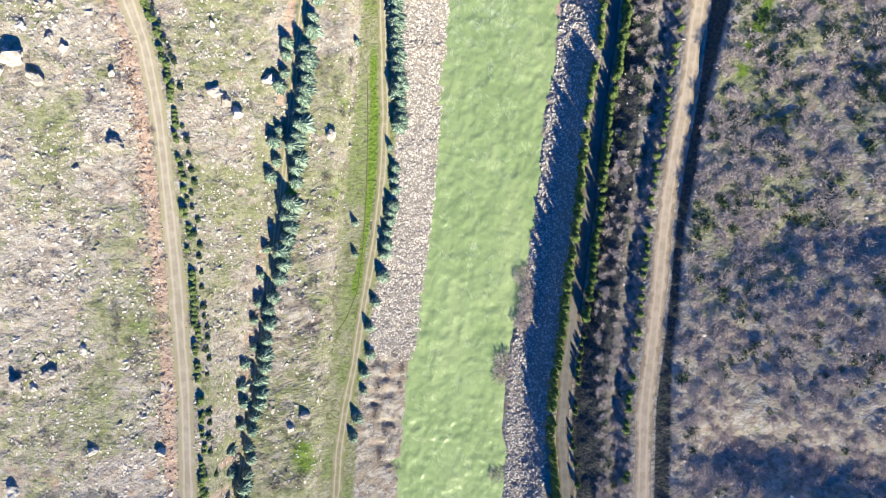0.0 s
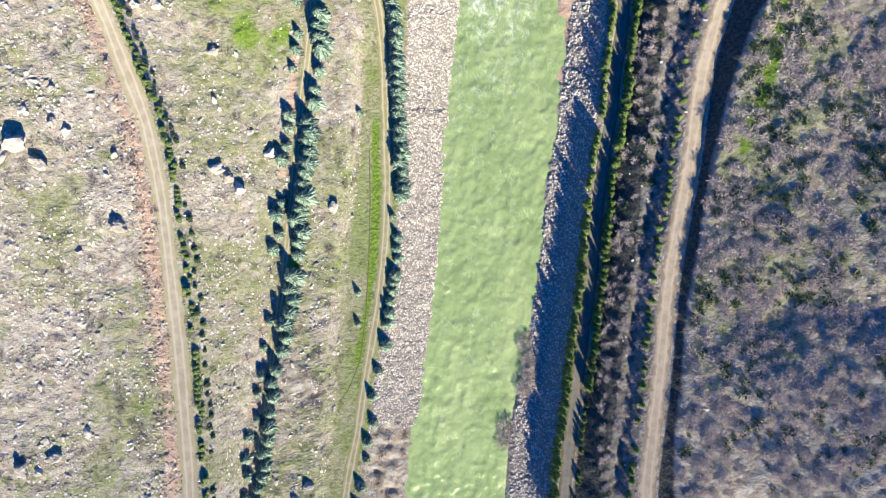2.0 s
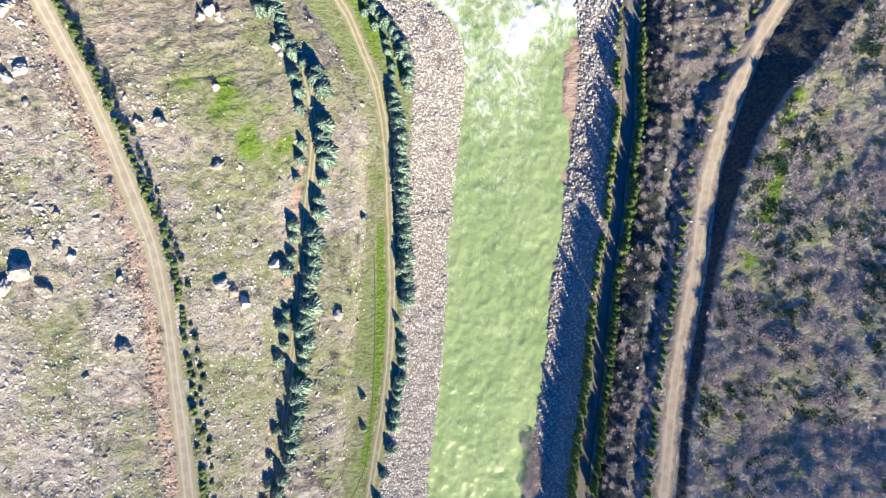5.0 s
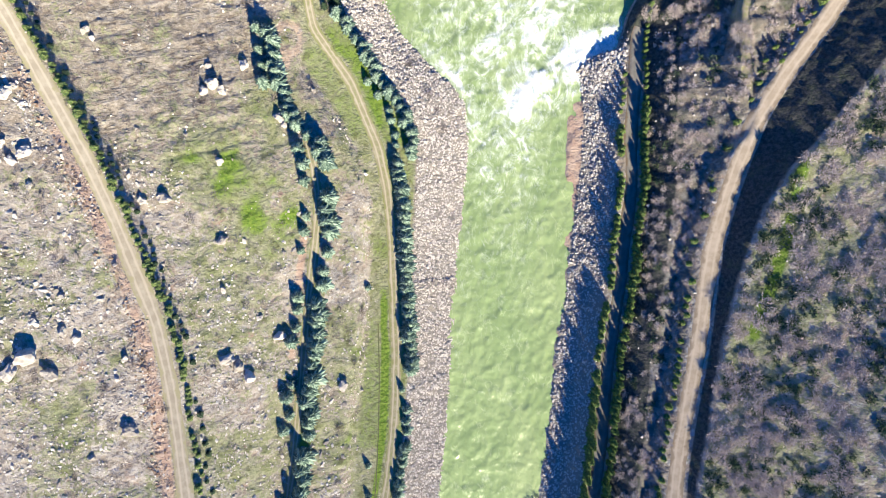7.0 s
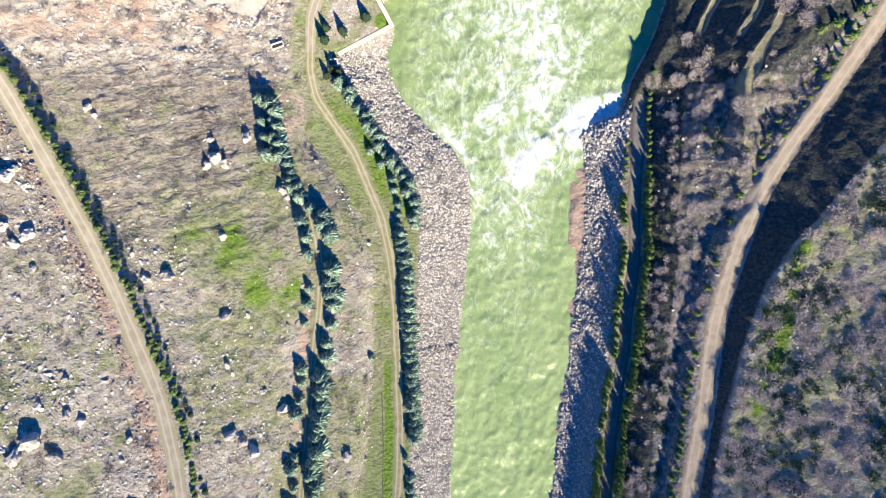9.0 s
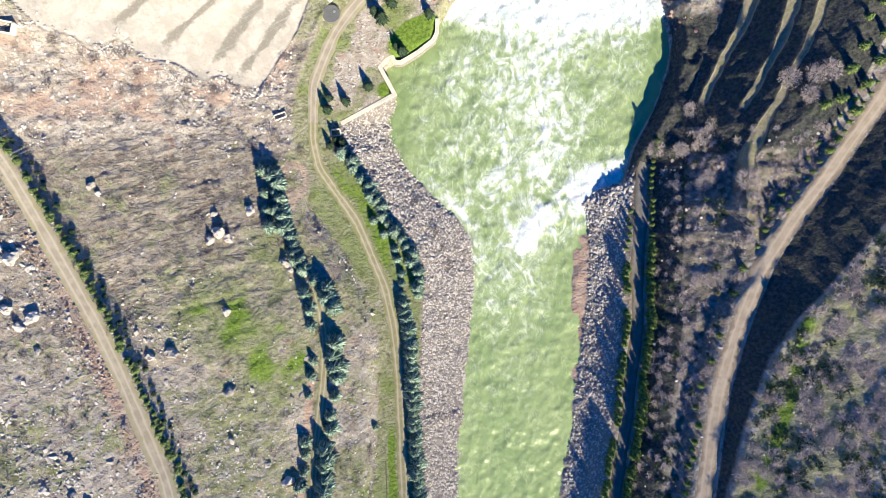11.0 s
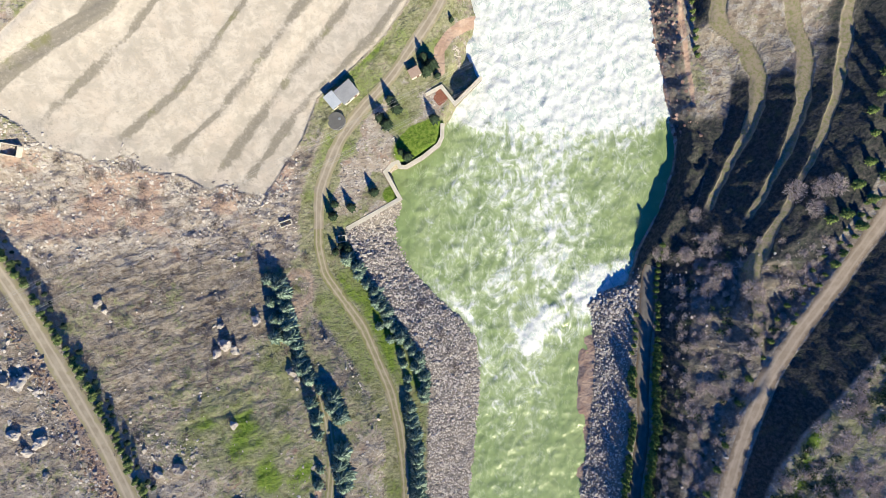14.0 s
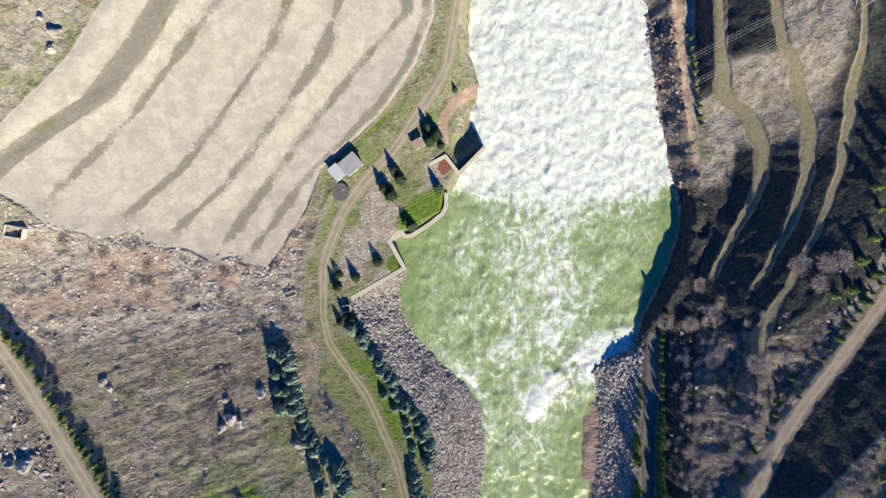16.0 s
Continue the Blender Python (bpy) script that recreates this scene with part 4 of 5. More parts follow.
keep = (ground_z(ax, ay) < 0.9)[:-1, :-1] | (ground_z(ax, ay) < 0.9)[1:, 1:]
me = big_mesh("water", np.stack([ax, ay, az], -1).reshape(-1, 3), grid_faces(len(wy), len(wx), keep), M_WATER, True)
attr(me, "foam", foam.reshape(-1))
tagged(new("water", me), "fast milky green river with white rapids", "river", kind="structure")


# ---- stones ----

def hull_stone(seed, n=11):
    """A broken stone: the hull of a few random points."""
    r = random.Random(seed)
    bm = bmesh.new()
    for _ in range(n):
        v = Vector((r.gauss(0, 1), r.gauss(0, 1), r.gauss(0, 1))).normalized()
        bm.verts.new((v.x * r.uniform(0.75, 1.1), v.y * r.uniform(0.7, 1.0), v.z * r.uniform(0.6, 0.85)))
    out = bmesh.ops.convex_hull(bm, input=bm.verts)
    bmesh.ops.delete(bm, geom=[g for g in out["geom_interior"] if isinstance(g, bmesh.types.BMVert)], context="VERTS")
    bmesh.ops.triangulate(bm, faces=bm.faces)
    bm.verts.index_update()
    v = np.array([p.co[:] for p in bm.verts])
    f = np.array([[p.index for p in face.verts] for face in bm.faces])
    bm.free()
    return v, f


STONES = [hull_stone(k, 9) for k in range(12)]


def turns(r, n):
    """n random rotation matrices."""
    q = r.normal(size=(n, 4))
    q /= np.linalg.norm(q, axis=1)[:, None]
    w, x, y, z = q.T
    return np.stack([np.stack([1 - 2 * (y * y + z * z), 2 * (x * y - z * w), 2 * (x * z + y * w)], -1),
                     np.stack([2 * (x * y + z * w), 1 - 2 * (x * x + z * z), 2 * (y * z - x * w)], -1),
                     np.stack([2 * (x * z - y * w), 2 * (y * z + x * w), 1 - 2 * (x * x + y * y)], -1)], 1)


def heap(name, xy, size, material, r, sink=0.3, base=None):
    """Many stones in one mesh, lying on the ground."""
    vs, fs, total = [], [], 0
    kinds = r.integers(0, len(STONES), len(xy))
    z = (ground_z(xy[:, 0], xy[:, 1]) if base is None else base) + size * sink
    for k, (v, f) in enumerate(STONES):
        pick = np.nonzero(kinds == k)[0]
        if not len(pick):
            continue
        m = turns(r, len(pick))
        w = np.einsum("nij,vj->nvi", m, v) * size[pick][:, None, None]
        w[:, :, 2] *= 0.52
        w += np.stack([xy[pick, 0], xy[pick, 1], z[pick]], -1)[:, None, :]
        fs.append((f[None] + (np.arange(len(pick)) * len(v))[:, None, None] + total).reshape(-1, 3))
        vs.append(w.reshape(-1, 3))
        total += len(pick) * len(v)
    return big_mesh(name, np.concatenate(vs), np.concatenate(fs), material)


def scatter(r, n, x0, x1, y0, y1, density):
    """Up to n points in the plan, kept where density (an array over the plan) says so."""
    xy = np.stack([r.uniform(x0, x1, n), r.uniform(y0, y1, n)], -1)
    return xy[r.random(n) < sample(density, xy[:, 0], xy[:, 1])]


STONE_MESH = [mesh_of("stone", v, f, M_SINGLE) for v, f in STONES]


def riprap(label, mask, x0, x1, y0, y1, n, seed, pick_y):
    """A riprap slope: the stones along one stretch are parts, the rest one mesh."""
    r = np.random.default_rng(seed)
    xy = scatter(r, n, x0, x1, y0, y1, mask)
    size = r.uniform(0.24, 0.5, len(xy)) * (1 + 0.45 * (r.random(len(xy)) < 0.12)) * (1 + 0.4 * step(112, 126, xy[:, 1]) * step(20, 25, xy[:, 0]))
    bank = thing("riprap_bank", label, "riprap", "riprap river banks")
    near = np.abs(xy[:, 1] - pick_y)
    order = np.argsort(near)
    single, rest = order[:290], order[290:]
    tagged(part("rubble_fill", heap("rubble_fill", xy[rest], size[rest], M_RIPRAP, r), bank), kind="stuff")
    m = turns(r, len(single))
    z = ground_z(xy[single, 0], xy[single, 1])
    for k, i in enumerate(single):
        ob = part("stone", STONE_MESH[k % 12], bank)
        s = size[i]
        ob.matrix_basis = Matrix.Translation((xy[i, 0], xy[i, 1], z[k] + 0.3 * s)) @ Matrix(m[k].tolist()).to_4x4() @ Matrix.Diagonal((s, s, s, 1))


riprap("pale broken limestone riprap sloping to the river", riprap_left, -36, 8, -36, 157, 56000, 11, 60)
riprap("grey limestone riprap in shade beside the river", riprap_right, 14, 58, -76, 137, 46000, 12, 70)

r = np.random.default_rng(21)
clump = step(0.4, 0.62, fbm(PX, PY, 7, 3, 111))
dens = np.clip((0.75 * stones_low + 0.5 * stones_up * (0.4 + 0.6 * clump)) * (0.25 + 0.75 * clump) + 0.25 * left_hill * clump, 0, 1) * (1 - roads) * (1 - scree_band)
upland = reach(94, 150) * step(-104, -94, PX + 0.45 * (PY - 100))
dens = dens * (1 - 0.8 * upland) * (1 - 0.95 * np.clip(1.6 * lush, 0, 1))
xy = scatter(r, 64000, -124, -20, -72, 150, dens)
size = 0.14 + 0.55 * r.random(len(xy)) ** 3.0
# outcrops: tight clusters of larger blocks
knot = step(0.54, 0.63, fbm(PX, PY, 4.5, 3, 113)) * (0.25 + 0.75 * step(0.42, 0.6, fbm(PX, PY, 24, 2, 114)))
blocky = np.clip(0.5 + 0.6 * stones_low + 0.45 * stones_up * step(20, 60, PY) - 0.6 * upland - 1.4 * lush, 0, 1)
outcrop = scatter(r, 30000, -124, -24, -72, 150, knot * blocky * left_hill * (1 - roads) * (1 - scree_band))
block_size = 0.28 + 0.75 * r.random(len(outcrop)) ** 2.4
large = np.argsort(-block_size)[:280]
for k, i in enumerate(large):
    ob = tagged(new("rock", STONE_MESH[k % 12]), "pale angular limestone rock on the hillside", "rock", "loose rocks on the hillside")
    bs = float(block_size[i]) * 1.1
    ob.matrix_basis = pose(outcrop[i, 0], outcrop[i, 1], float(ground_z(*outcrop[i])) + 0.15 * bs, 11 * (k % 5) - 20, 0, 47 * k) @ Matrix.Diagonal((bs * 1.15, bs * 0.8, bs * 0.5, 1))
small_ones = np.setdiff1d(np.arange(len(outcrop)), large)
xy = np.vstack([xy, outcrop[small_ones]])
size = np.concatenate([size, block_size[small_ones]])
tagged(new("scree", heap("scree", xy, size, M_STONE, r, 0.08)), "pale limestone blocks strewn over the grassy hillside", "stones", kind="stuff")
face_foot = np.exp(-((PY - face_end + 2.0) / 2.6) ** 2) * step(-122, -116, PX) * (1 - step(-52, -46, PX))
knots = step(0.5, 0.62, fbm(PX, PY, 5, 3, 115))
xy = scatter(r, 26000, -124, -42, 138, 190, np.clip(0.1 * scree_band * (0.2 + 0.8 * clump) + 0.3 * knots * scree_band + 0.9 * face_foot * (0.3 + 0.7 * knots), 0, 1) * (1 - roads))
size = 0.12 + 0.65 * r.random(len(xy)) ** 3.0
tagged(new("rubble", heap("rubble", xy, size, M_STONE, r, 0.1)), "pinkish rock rubble below the graded slope", "stones", kind="stuff")
xy = scatter(r, 2200, 50, 124, -88, 160, np.clip(right_hill * 0.5 + right_low * 0.6, 0, 1) * (1 - roads))
size = 0.2 + 0.6 * r.random(len(xy)) ** 3
tagged(new("hill_stones", heap("hill_stones", xy, size, M_STONE, r, 0.25)), "small pale stones scattered among bare scrub", "stones", kind="stuff")
cut_rocks = np.exp(-((side(LEFT_ROAD) + 4.8) / 1.7) ** 2) * (0.3 + 0.7 * step(0.4, 0.6, fbm(PX, PY, 8, 2, 116)))
xy = scatter(r, 60000, -124, -62, -74, 150, cut_rocks)
size = 0.12 + 0.6 * r.random(len(xy)) ** 2.5
tagged(new("cut_bank_rocks", heap("cut_bank_rocks", xy, size, M_OCHRE, r, 0.15)), "ochre broken rock along the road's cut bank", "rocks", kind="stuff")
bank_red = step(0, 0.5, side(RIGHT_WATER - 0.5)) * (1 - step(5, 7, side(RIGHT_WATER))) * step(168, 182, PY)
xy = scatter(r, 5200, 50, 75, 146, 262, bank_red * (0.25 + 0.75 * clump))
size = 0.2 + 0.75 * r.random(len(xy)) ** 2.5
tagged(new("red_rocks", heap("red_rocks", xy, size, M_REDROCK, r, 0.3)), "broken reddish rock along the basin's edge", "rocks", kind="stuff")
shelf_edge = np.exp(-((side(SHELF) + 1.0) / 1.6) ** 2) * (1 - step(125, 140, PY)) * clump
xy = scatter(r, 9000, -50, 0, -88, 190, np.clip(shelf_edge + 0.9 * bare_spots, 0, 1))
size = 0.15 + 0.45 * r.random(len(xy)) ** 2
tagged(new("edge_stones", heap("edge_stones", xy, size, M_STONE, r, 0.25)), "small pale stones along the foot of the slope", "stones", kind="stuff")


def boulder_mesh(seed):
    bm = bmesh.new()
    bmesh.ops.create_icosphere(bm, subdivisions=3, radius=1.0)
    o = Vector((seed * 7.3, seed * 3.1, seed))
    cuts = [Vector((noise.random() - 0.5, noise.random() - 0.5, noise.random() - 0.3)).normalized() for _ in range(6)]
    for v in bm.verts:
        p = v.co.copy()
        for c in cuts:
            d = p.dot(c)
            if d > 0.68:
                p -= c * (d - 0.68) * 0.9
        p *= 1 + 0.45 * noise.noise(p * 1.3 + o) + 0.3 * noise.noise(p * 3.1 + o) + 0.1 * noise.noise(p * 8 + o)
        v.co = Vector((p.x, p.y, p.z * 0.85))
    me = bpy.data.meshes.new("boulder")
    bm.to_mesh(me)
    bm.free()
    me.materials.append(M_BOULDER)
    return me


BOULDER_MESH = [boulder_mesh(k) for k in range(6)]
BOULDERS_LOW = [(-61.2, 41.8, 2.3), (-58.6, 39.6, 1.7), (-55.9, 36.6, 2.2), (-48.4, 47.2, 1.9), (-31.6, 32.3, 1.9), (-76.4, 85, 2.1), (-62.4, 73.7, 1.8), (-63.2, 95.2, 1.3), (-65.7, 116.6, 2.4), (-67.6, 114.8, 1.5),
                (-63.2, 115.2, 1.6), (-66.9, 121.8, 1.2), (-57.8, 122.8, 1.9), (-48.2, 108, 1.8), (-46.9, 105.8, 1.1), (-39.3, 116.3, 0.9), (-81.3, 84.5, 1.3), (-84.5, 91, 0.9), (-71.5, 102.5, 0.8), (-39.2, -47.3, 1.7),
                (-43, -50.8, 1.4), (-72, -51.8, 1.5), (-53.5, 52.5, 1.0), (-62, 60.5, 1.1), (-27, 29.9, 0.7), (-96.3, 129.6, 1.4), (-94.6, 127.6, 1.0)]
BOULDERS_HIGH = [(-104.4, 46.2, 3.0), (-107.6, 42.6, 2.4), (-99.3, 41.7, 2.3), (-94.3, 49.9, 1.5), (-96.9, 51.9, 1.4), (-82.3, 26.4, 2.3), (-83.7, 44.1, 1.1), (-88.9, -25.1, 1.4), (-96, -30.4, 1.9), (-102.7, -32.7, 2.3),
                 (-99.4, -33.6, 1.2), (-87, -50.1, 1.5), (-103.6, -58.7, 1.9), (-97.2, 60.5, 0.9), (-106.7, 96.4, 2.1), (-109.5, 94.2, 1.6), (-112.5, 98.7, 1.8), (-111.6, 111.3, 2.4), (-115, 112.1, 1.7), (-110, 113, 1.3),
                 (-105.2, 88, 1.2), (-96.2, 216.1, 2.0), (-97.4, 212.4, 1.4), (-99, 219.5, 1.0), (-91, 20, 1.0), (-93.5, 4, 0.9)]
for k, (x, y, s) in enumerate(BOULDERS_LOW + BOULDERS_HIGH):
    s *= 0.88
    z = float(ground_z(x, y))
    ob = tagged(new("boulder", BOULDER_MESH[k % 6]), "large pale limestone boulder on the grassy slope", "boulder", "boulders on the hillside")
    ob.matrix_basis = pose(x, y, z + 0.35 * s, 0, 0, 67 * k) @ Matrix.Diagonal((s, s * 0.8, s * 1.1, 1))


# ---- trees ----
def conifer(seed, rows, spread, droop, fat):
    """The crown of a young conifer, 1 high: whorls of drooping branches with ragged sprays."""
    r = random.Random(seed)
    v, f = [], []
    for k in range(rows):
        t = k / (rows - 1)
        z = 0.1 + 0.86 * t
        reach_ = spread * (1 - t) ** fat * r.uniform(0.85, 1.1) + 0.015
        n = max(6, int(15 - 7 * t))
        a0 = r.uniform(0, 6.28)
        for j in range(n):
            a = a0 + 6.283 * j / n + r.uniform(-0.25, 0.25)
            ln = reach_ * r.uniform(0.7, 1.2)
            c, s = math.cos(a), math.sin(a)
            w = ln * r.uniform(0.14, 0.25)
            zt = z - droop * ln + r.uniform(-0.02, 0.02)
            b = len(v)
            v += [(0, 0, z + 0.02), (c * ln * 0.55 - s * w, s * ln * 0.55 + c * w, z - droop * ln * 0.5), (c * ln, s * ln, zt), (c * ln * 0.55 + s * w, s * ln * 0.55 - c * w, z - droop * ln * 0.55), (c * ln * 0.5, s * ln * 0.5, z + 0.03)]
            f += [(b, b + 1, b + 4), (b + 1, b + 2, b + 4), (b + 4, b + 2, b + 3), (b, b + 4, b + 3)]
    b = len(v)
    v += [(0.02, 0, 0.93), (-0.01, 0.017, 0.93), (-0.01, -0.017, 0.93), (0, 0, 1.02)]
    f += [(b, b + 1, b + 3), (b + 1, b + 2, b + 3), (b + 2, b, b + 3)]
    return v, f


def trunk_mesh(name, r0, h):
    bm = bmesh.new()
    bmesh.ops.create_cone(bm, segments=7, radius1=r0, radius2=r0 * 0.25, depth=h, cap_ends=True)
    bmesh.ops.translate(bm, vec=(0, 0, h / 2 - 0.12), verts=bm.verts)
    me = bpy.data.meshes.new(name)
    bm.to_mesh(me)
    bm.free()
    me.materials.append(M_BARK)
    return me


def tree_kind(name, label, group, material, spread, droop, fat, rows, seeds):
    made = []
    for s in seeds:
        t = thing(name, label, "tree", group)
        part("trunk", trunk_mesh("trunk", 0.03, 0.95), t)
        part("crown", mesh_of("crown", *conifer(s, rows, spread, droop, fat), material), t)
        made.append(t)
    return made


PINES = tree_kind("conifer", "young grey-green conifer in a roadside row", "planted conifers", M_NEEDLE, 0.46, 0.3, 0.55, 16, (1, 2, 3, 4))
LIMES = tree_kind("young_tree", "small yellow-green roadside tree in a row", "planted roadside trees", M_LIME, 0.3, 0.12, 0.5, 13, (5, 6, 7, 8))
HEDGE = tree_kind("roadside_shrub", "low olive-green shrub in a hedge beside the dirt road", "hedge along the dirt road", M_HEDGE, 0.55, 0.05, 0.32, 11, (12, 13, 14, 15))
DARKS = tree_kind("fir_tree", "slim dark green fir near the buildings", "firs by the basin", M_DARKGREEN, 0.34, 0.4, 0.75, 15, (9, 10, 11))
# invented shrubs: their dark crowns make the shade band by the road
SHADY = tree_kind("dark_shrub", "low dark shrub added to stand for shade beside the hedge", "dark shrubs below the road", M_DARKGREEN, 0.62, 0.1, 0.35, 9, (16, 17, 18))
FREE = {"k": list(SHADY), "p": list(PINES), "l": list(LIMES), "d": list(DARKS), "h": list(HEDGE)}
KINDS = {"k": SHADY, "p": PINES, "l": LIMES, "d": DARKS, "h": HEDGE}
tr = random.Random(5)


def plant(kind, x, y, h, wide=1.0):
    if y < -76:
        return
    h *= 1.2 if kind == "p" else 1.1
    m = pose(x, y, float(ground_z(x, y)) - 0.05, tr.uniform(-3, 3), tr.uniform(-3, 3), tr.uniform(0, 360))
    s = (h * wide, h * wide, h)
    if FREE[kind]:
        t = FREE[kind].pop()
        t.matrix_basis = m
    else:
        t = copy_thing(tr.choice(KINDS[kind]), m)
    t.scale = s


def row(kind, line, off, y0, y1, gap, h0, h1, wide=1.0, jitter=0.5, skip=0.0):
    y = y0
    while y < y1:
        if tr.random() >= skip:
            plant(kind, float(line_at(line, y)) + off + tr.uniform(-jitter, jitter), y, tr.uniform(h0, h1), wide)
        y += gap * tr.uniform(0.75, 1.3)


# beside the river track
row("p", RIVER_ROAD, 4.0, 36, 96, 2.3, 3.6, 5.2)
row("p", LEFT_BANK, -2.2, 98, 141, 2.2, 3.2, 4.8, jitter=0.9)
row("p", LEFT_BANK, -6.5, 98, 120, 3.8, 2.2, 3.2, jitter=0.6)
row("p", RIVER_ROAD, 3.6, -8, 26, 2.8, 3.0, 4.4, skip=0.15)
row("p", RIVER_ROAD, 3.4, -55, -10, 6.5, 2.4, 3.6, jitter=0.8)
# beside the upper track
row("p", UPPER_TRACK, 3.2, -8, 96, 3.0, 3.6, 6.0, jitter=0.9, skip=0.12)
row("p", UPPER_TRACK, 3.2, 96, 102, 2.6, 3.8, 5.4, jitter=0.8)
TRACK_TREES = course((-110, -37), (99, -38.5), (104, -41.5), (110, -46.2), (117, -48.0), (121, -49.9), (126, -50.8), (131.5, -51.6), (136, -51.8), (280, -52))
row("p", TRACK_TREES, 0, 103, 133, 2.5, 3.6, 5.4, jitter=0.8)
for x, y in [(-53.4, 122.8), (-55, 134), (-54.2, 127.5), (-52.6, 118), (-44.6, 108.5)]:
    plant("p", x, y, tr.uniform(3.2, 4.6))
row("p", UPPER_TRACK, -3.0, 8, 101, 4.2, 2.4, 4.2, jitter=0.8, skip=0.25)
row("p", UPPER_TRACK, 1.5, -70, -10, 3.8, 3.2, 5.0, jitter=0.9)
row("p", UPPER_TRACK, -2.5, -70, 5, 6.0, 2.5, 3.6, jitter=0.9)
# hedge along the left road; added dark shrubs stand in for its shade
row("h", LEFT_ROAD, 4.1, -76, 60, 1.25, 1.3, 2.3, 0.85, 0.5, 0.28)
row("h", LEFT_ROAD, 3.9, 60, 150, 1.4, 1.7, 2.7, 0.75, 0.4, 0.12)
row("k", LEFT_ROAD, 5.2, 50, 150, 2.2, 0.9, 1.7, 0.9, 0.4, 0.3)
row("k", LEFT_ROAD, 5.6, -60, 50, 3.2, 1.0, 1.7, 1.0, 0.5, 0.3)
# both sides of the narrow road
row("l", SMALL_ROAD, -3.2, -76, 34, 1.5, 4.6, 6.8, 0.72, 0.4, 0.1)
row("l", SMALL_ROAD, -3.2, 34, 106, 1.5, 3.0, 4.6, 0.9, 0.4, 0.12)
row("l", SMALL_ROAD, -3.2, 106, 121, 1.8, 2.0, 3.0, 0.9, 0.4, 0.2)
row("l", SMALL_ROAD, 3.2, -20, 112, 1.6, 4.0, 6.2, 0.72, 0.4, 0.1)
row("l", SMALL_ROAD, 3.0, 112, 126, 1.7, 2.2, 3.4, 0.95, 0.3, 0.1)
for k in range(9):
    plant("l", 56.6 + 0.25 * k, 126 + 1.9 * k, tr.uniform(2.0, 3.0), 0.95)
row("l", SMALL_ROAD, 3.2, -76, -20, 2.4, 2.2, 3.4, 0.9, 0.5, 0.2)
# along the right road
row("l", RIGHT_ROAD, -4.2, -76, 62, 2.2, 2.0, 3.0, 1.2, 0.5, 0.3)
row("l", RIGHT_ROAD, -4.6, 66, 118, 5.5, 2.2, 3.4, 0.95, 0.5, 0.3)
row("l", RIGHT_ROAD, -3.8, 118, 165, 2.6, 1.6, 2.5, 0.9, 0.4, 0.1)
row("l", RIGHT_ROAD, -7.2, 118, 165, 3.2, 1.8, 2.8, 0.9, 0.6, 0.4)
for x, y in [(101.2, 138.9), (99.3, 135.8), (107.4, 176.1), (108.2, 170.1), (106.7, 162.7), (103.7, 156.8), (101, 149.3), (97.3, 147.9), (109.6, 180.5), (112, 174), (110.5, 186), (112.5, 166), (111, 159), (108, 153), (105, 146), (113, 191)]:
    plant("l", x, y, tr.uniform(2.8, 4.4), 1.1)
row("l", SMALL_ROAD, 3.2, 196, 222, 2.6, 2.4, 3.2, 0.9, 0.3)
for x, y in [(-24.8, 59.7), (-25.6, -1.5), (-25.6, 7.5), (-15.4, 29.7), (-13.9, 13.4)]:
    plant("p", x, y, tr.uniform(2.2, 3.0), 0.85)
for x, y, h in [(-20.9, 177.6, 7), (-22.7, 179.6, 6.5), (-18, 182, 6.5), (-19.5, 184.5, 6), (-15.1, 168.5, 6), (-16.8, 169.8, 4.5), (-25.1, 158.2, 5.5), (-31.6, 154, 5.5), (-36.9, 151.5, 6), (-36.4, 155, 4.5), (-7.6, 194.5, 7.5), (-9.2, 192.5, 7),
                (-9.9, 196.5, 6), (-6, 191.5, 4), (-7.1, 179.2, 6), (-1.6, 207.4, 3.2), (-34.5, 142.8, 5), (-32.9, 141.9, 5.5), (-36.4, 141.3, 4.5)]:
    plant("d", x, y, h * 0.78)


# ---- scrub ----
def scrub(name, xy, size, twigs, material, label, r, width=0.055, flat=0.75):
    """Leafless bushes: fans of thin twigs from each root, as one mesh."""
    n = len(xy)
    a = r.uniform(0, 6.283, (n, twigs))
    e = np.arccos(r.uniform(0.12, 1.0, (n, twigs)))
    ln = size[:, None] * r.uniform(0.55, 1.0, (n, twigs))
    root = np.stack([xy[:, 0], xy[:, 1], ground_z(xy[:, 0], xy[:, 1]) - 0.05], -1)[:, None, :]
    way = np.stack([np.sin(e) * np.cos(a), np.sin(e) * np.sin(a), np.cos(e) * flat], -1)
    start = root + way * (ln * r.uniform(0.25, 0.95, (n, twigs)))[..., None]
    way2 = way + r.normal(0, 0.55, way.shape)
    way2 /= np.linalg.norm(way2, axis=-1)[..., None]
    tip = start + way2 * (size[:, None] * r.uniform(0.18, 0.42, (n, twigs)))[..., None]
    turn_ = r.normal(0, 1, way.shape)
    sidew = np.cross(way2, turn_) * (width * size[:, None] * r.uniform(0.5, 1.3, (n, twigs)))[..., None]
    v = np.stack([start - sidew, start + sidew, tip], 2).reshape(-1, 3)
    f = np.arange(len(v)).reshape(-1, 3)
    return tagged(new(name, big_mesh(name, v, f, material)), label, "scrub", kind="stuff")


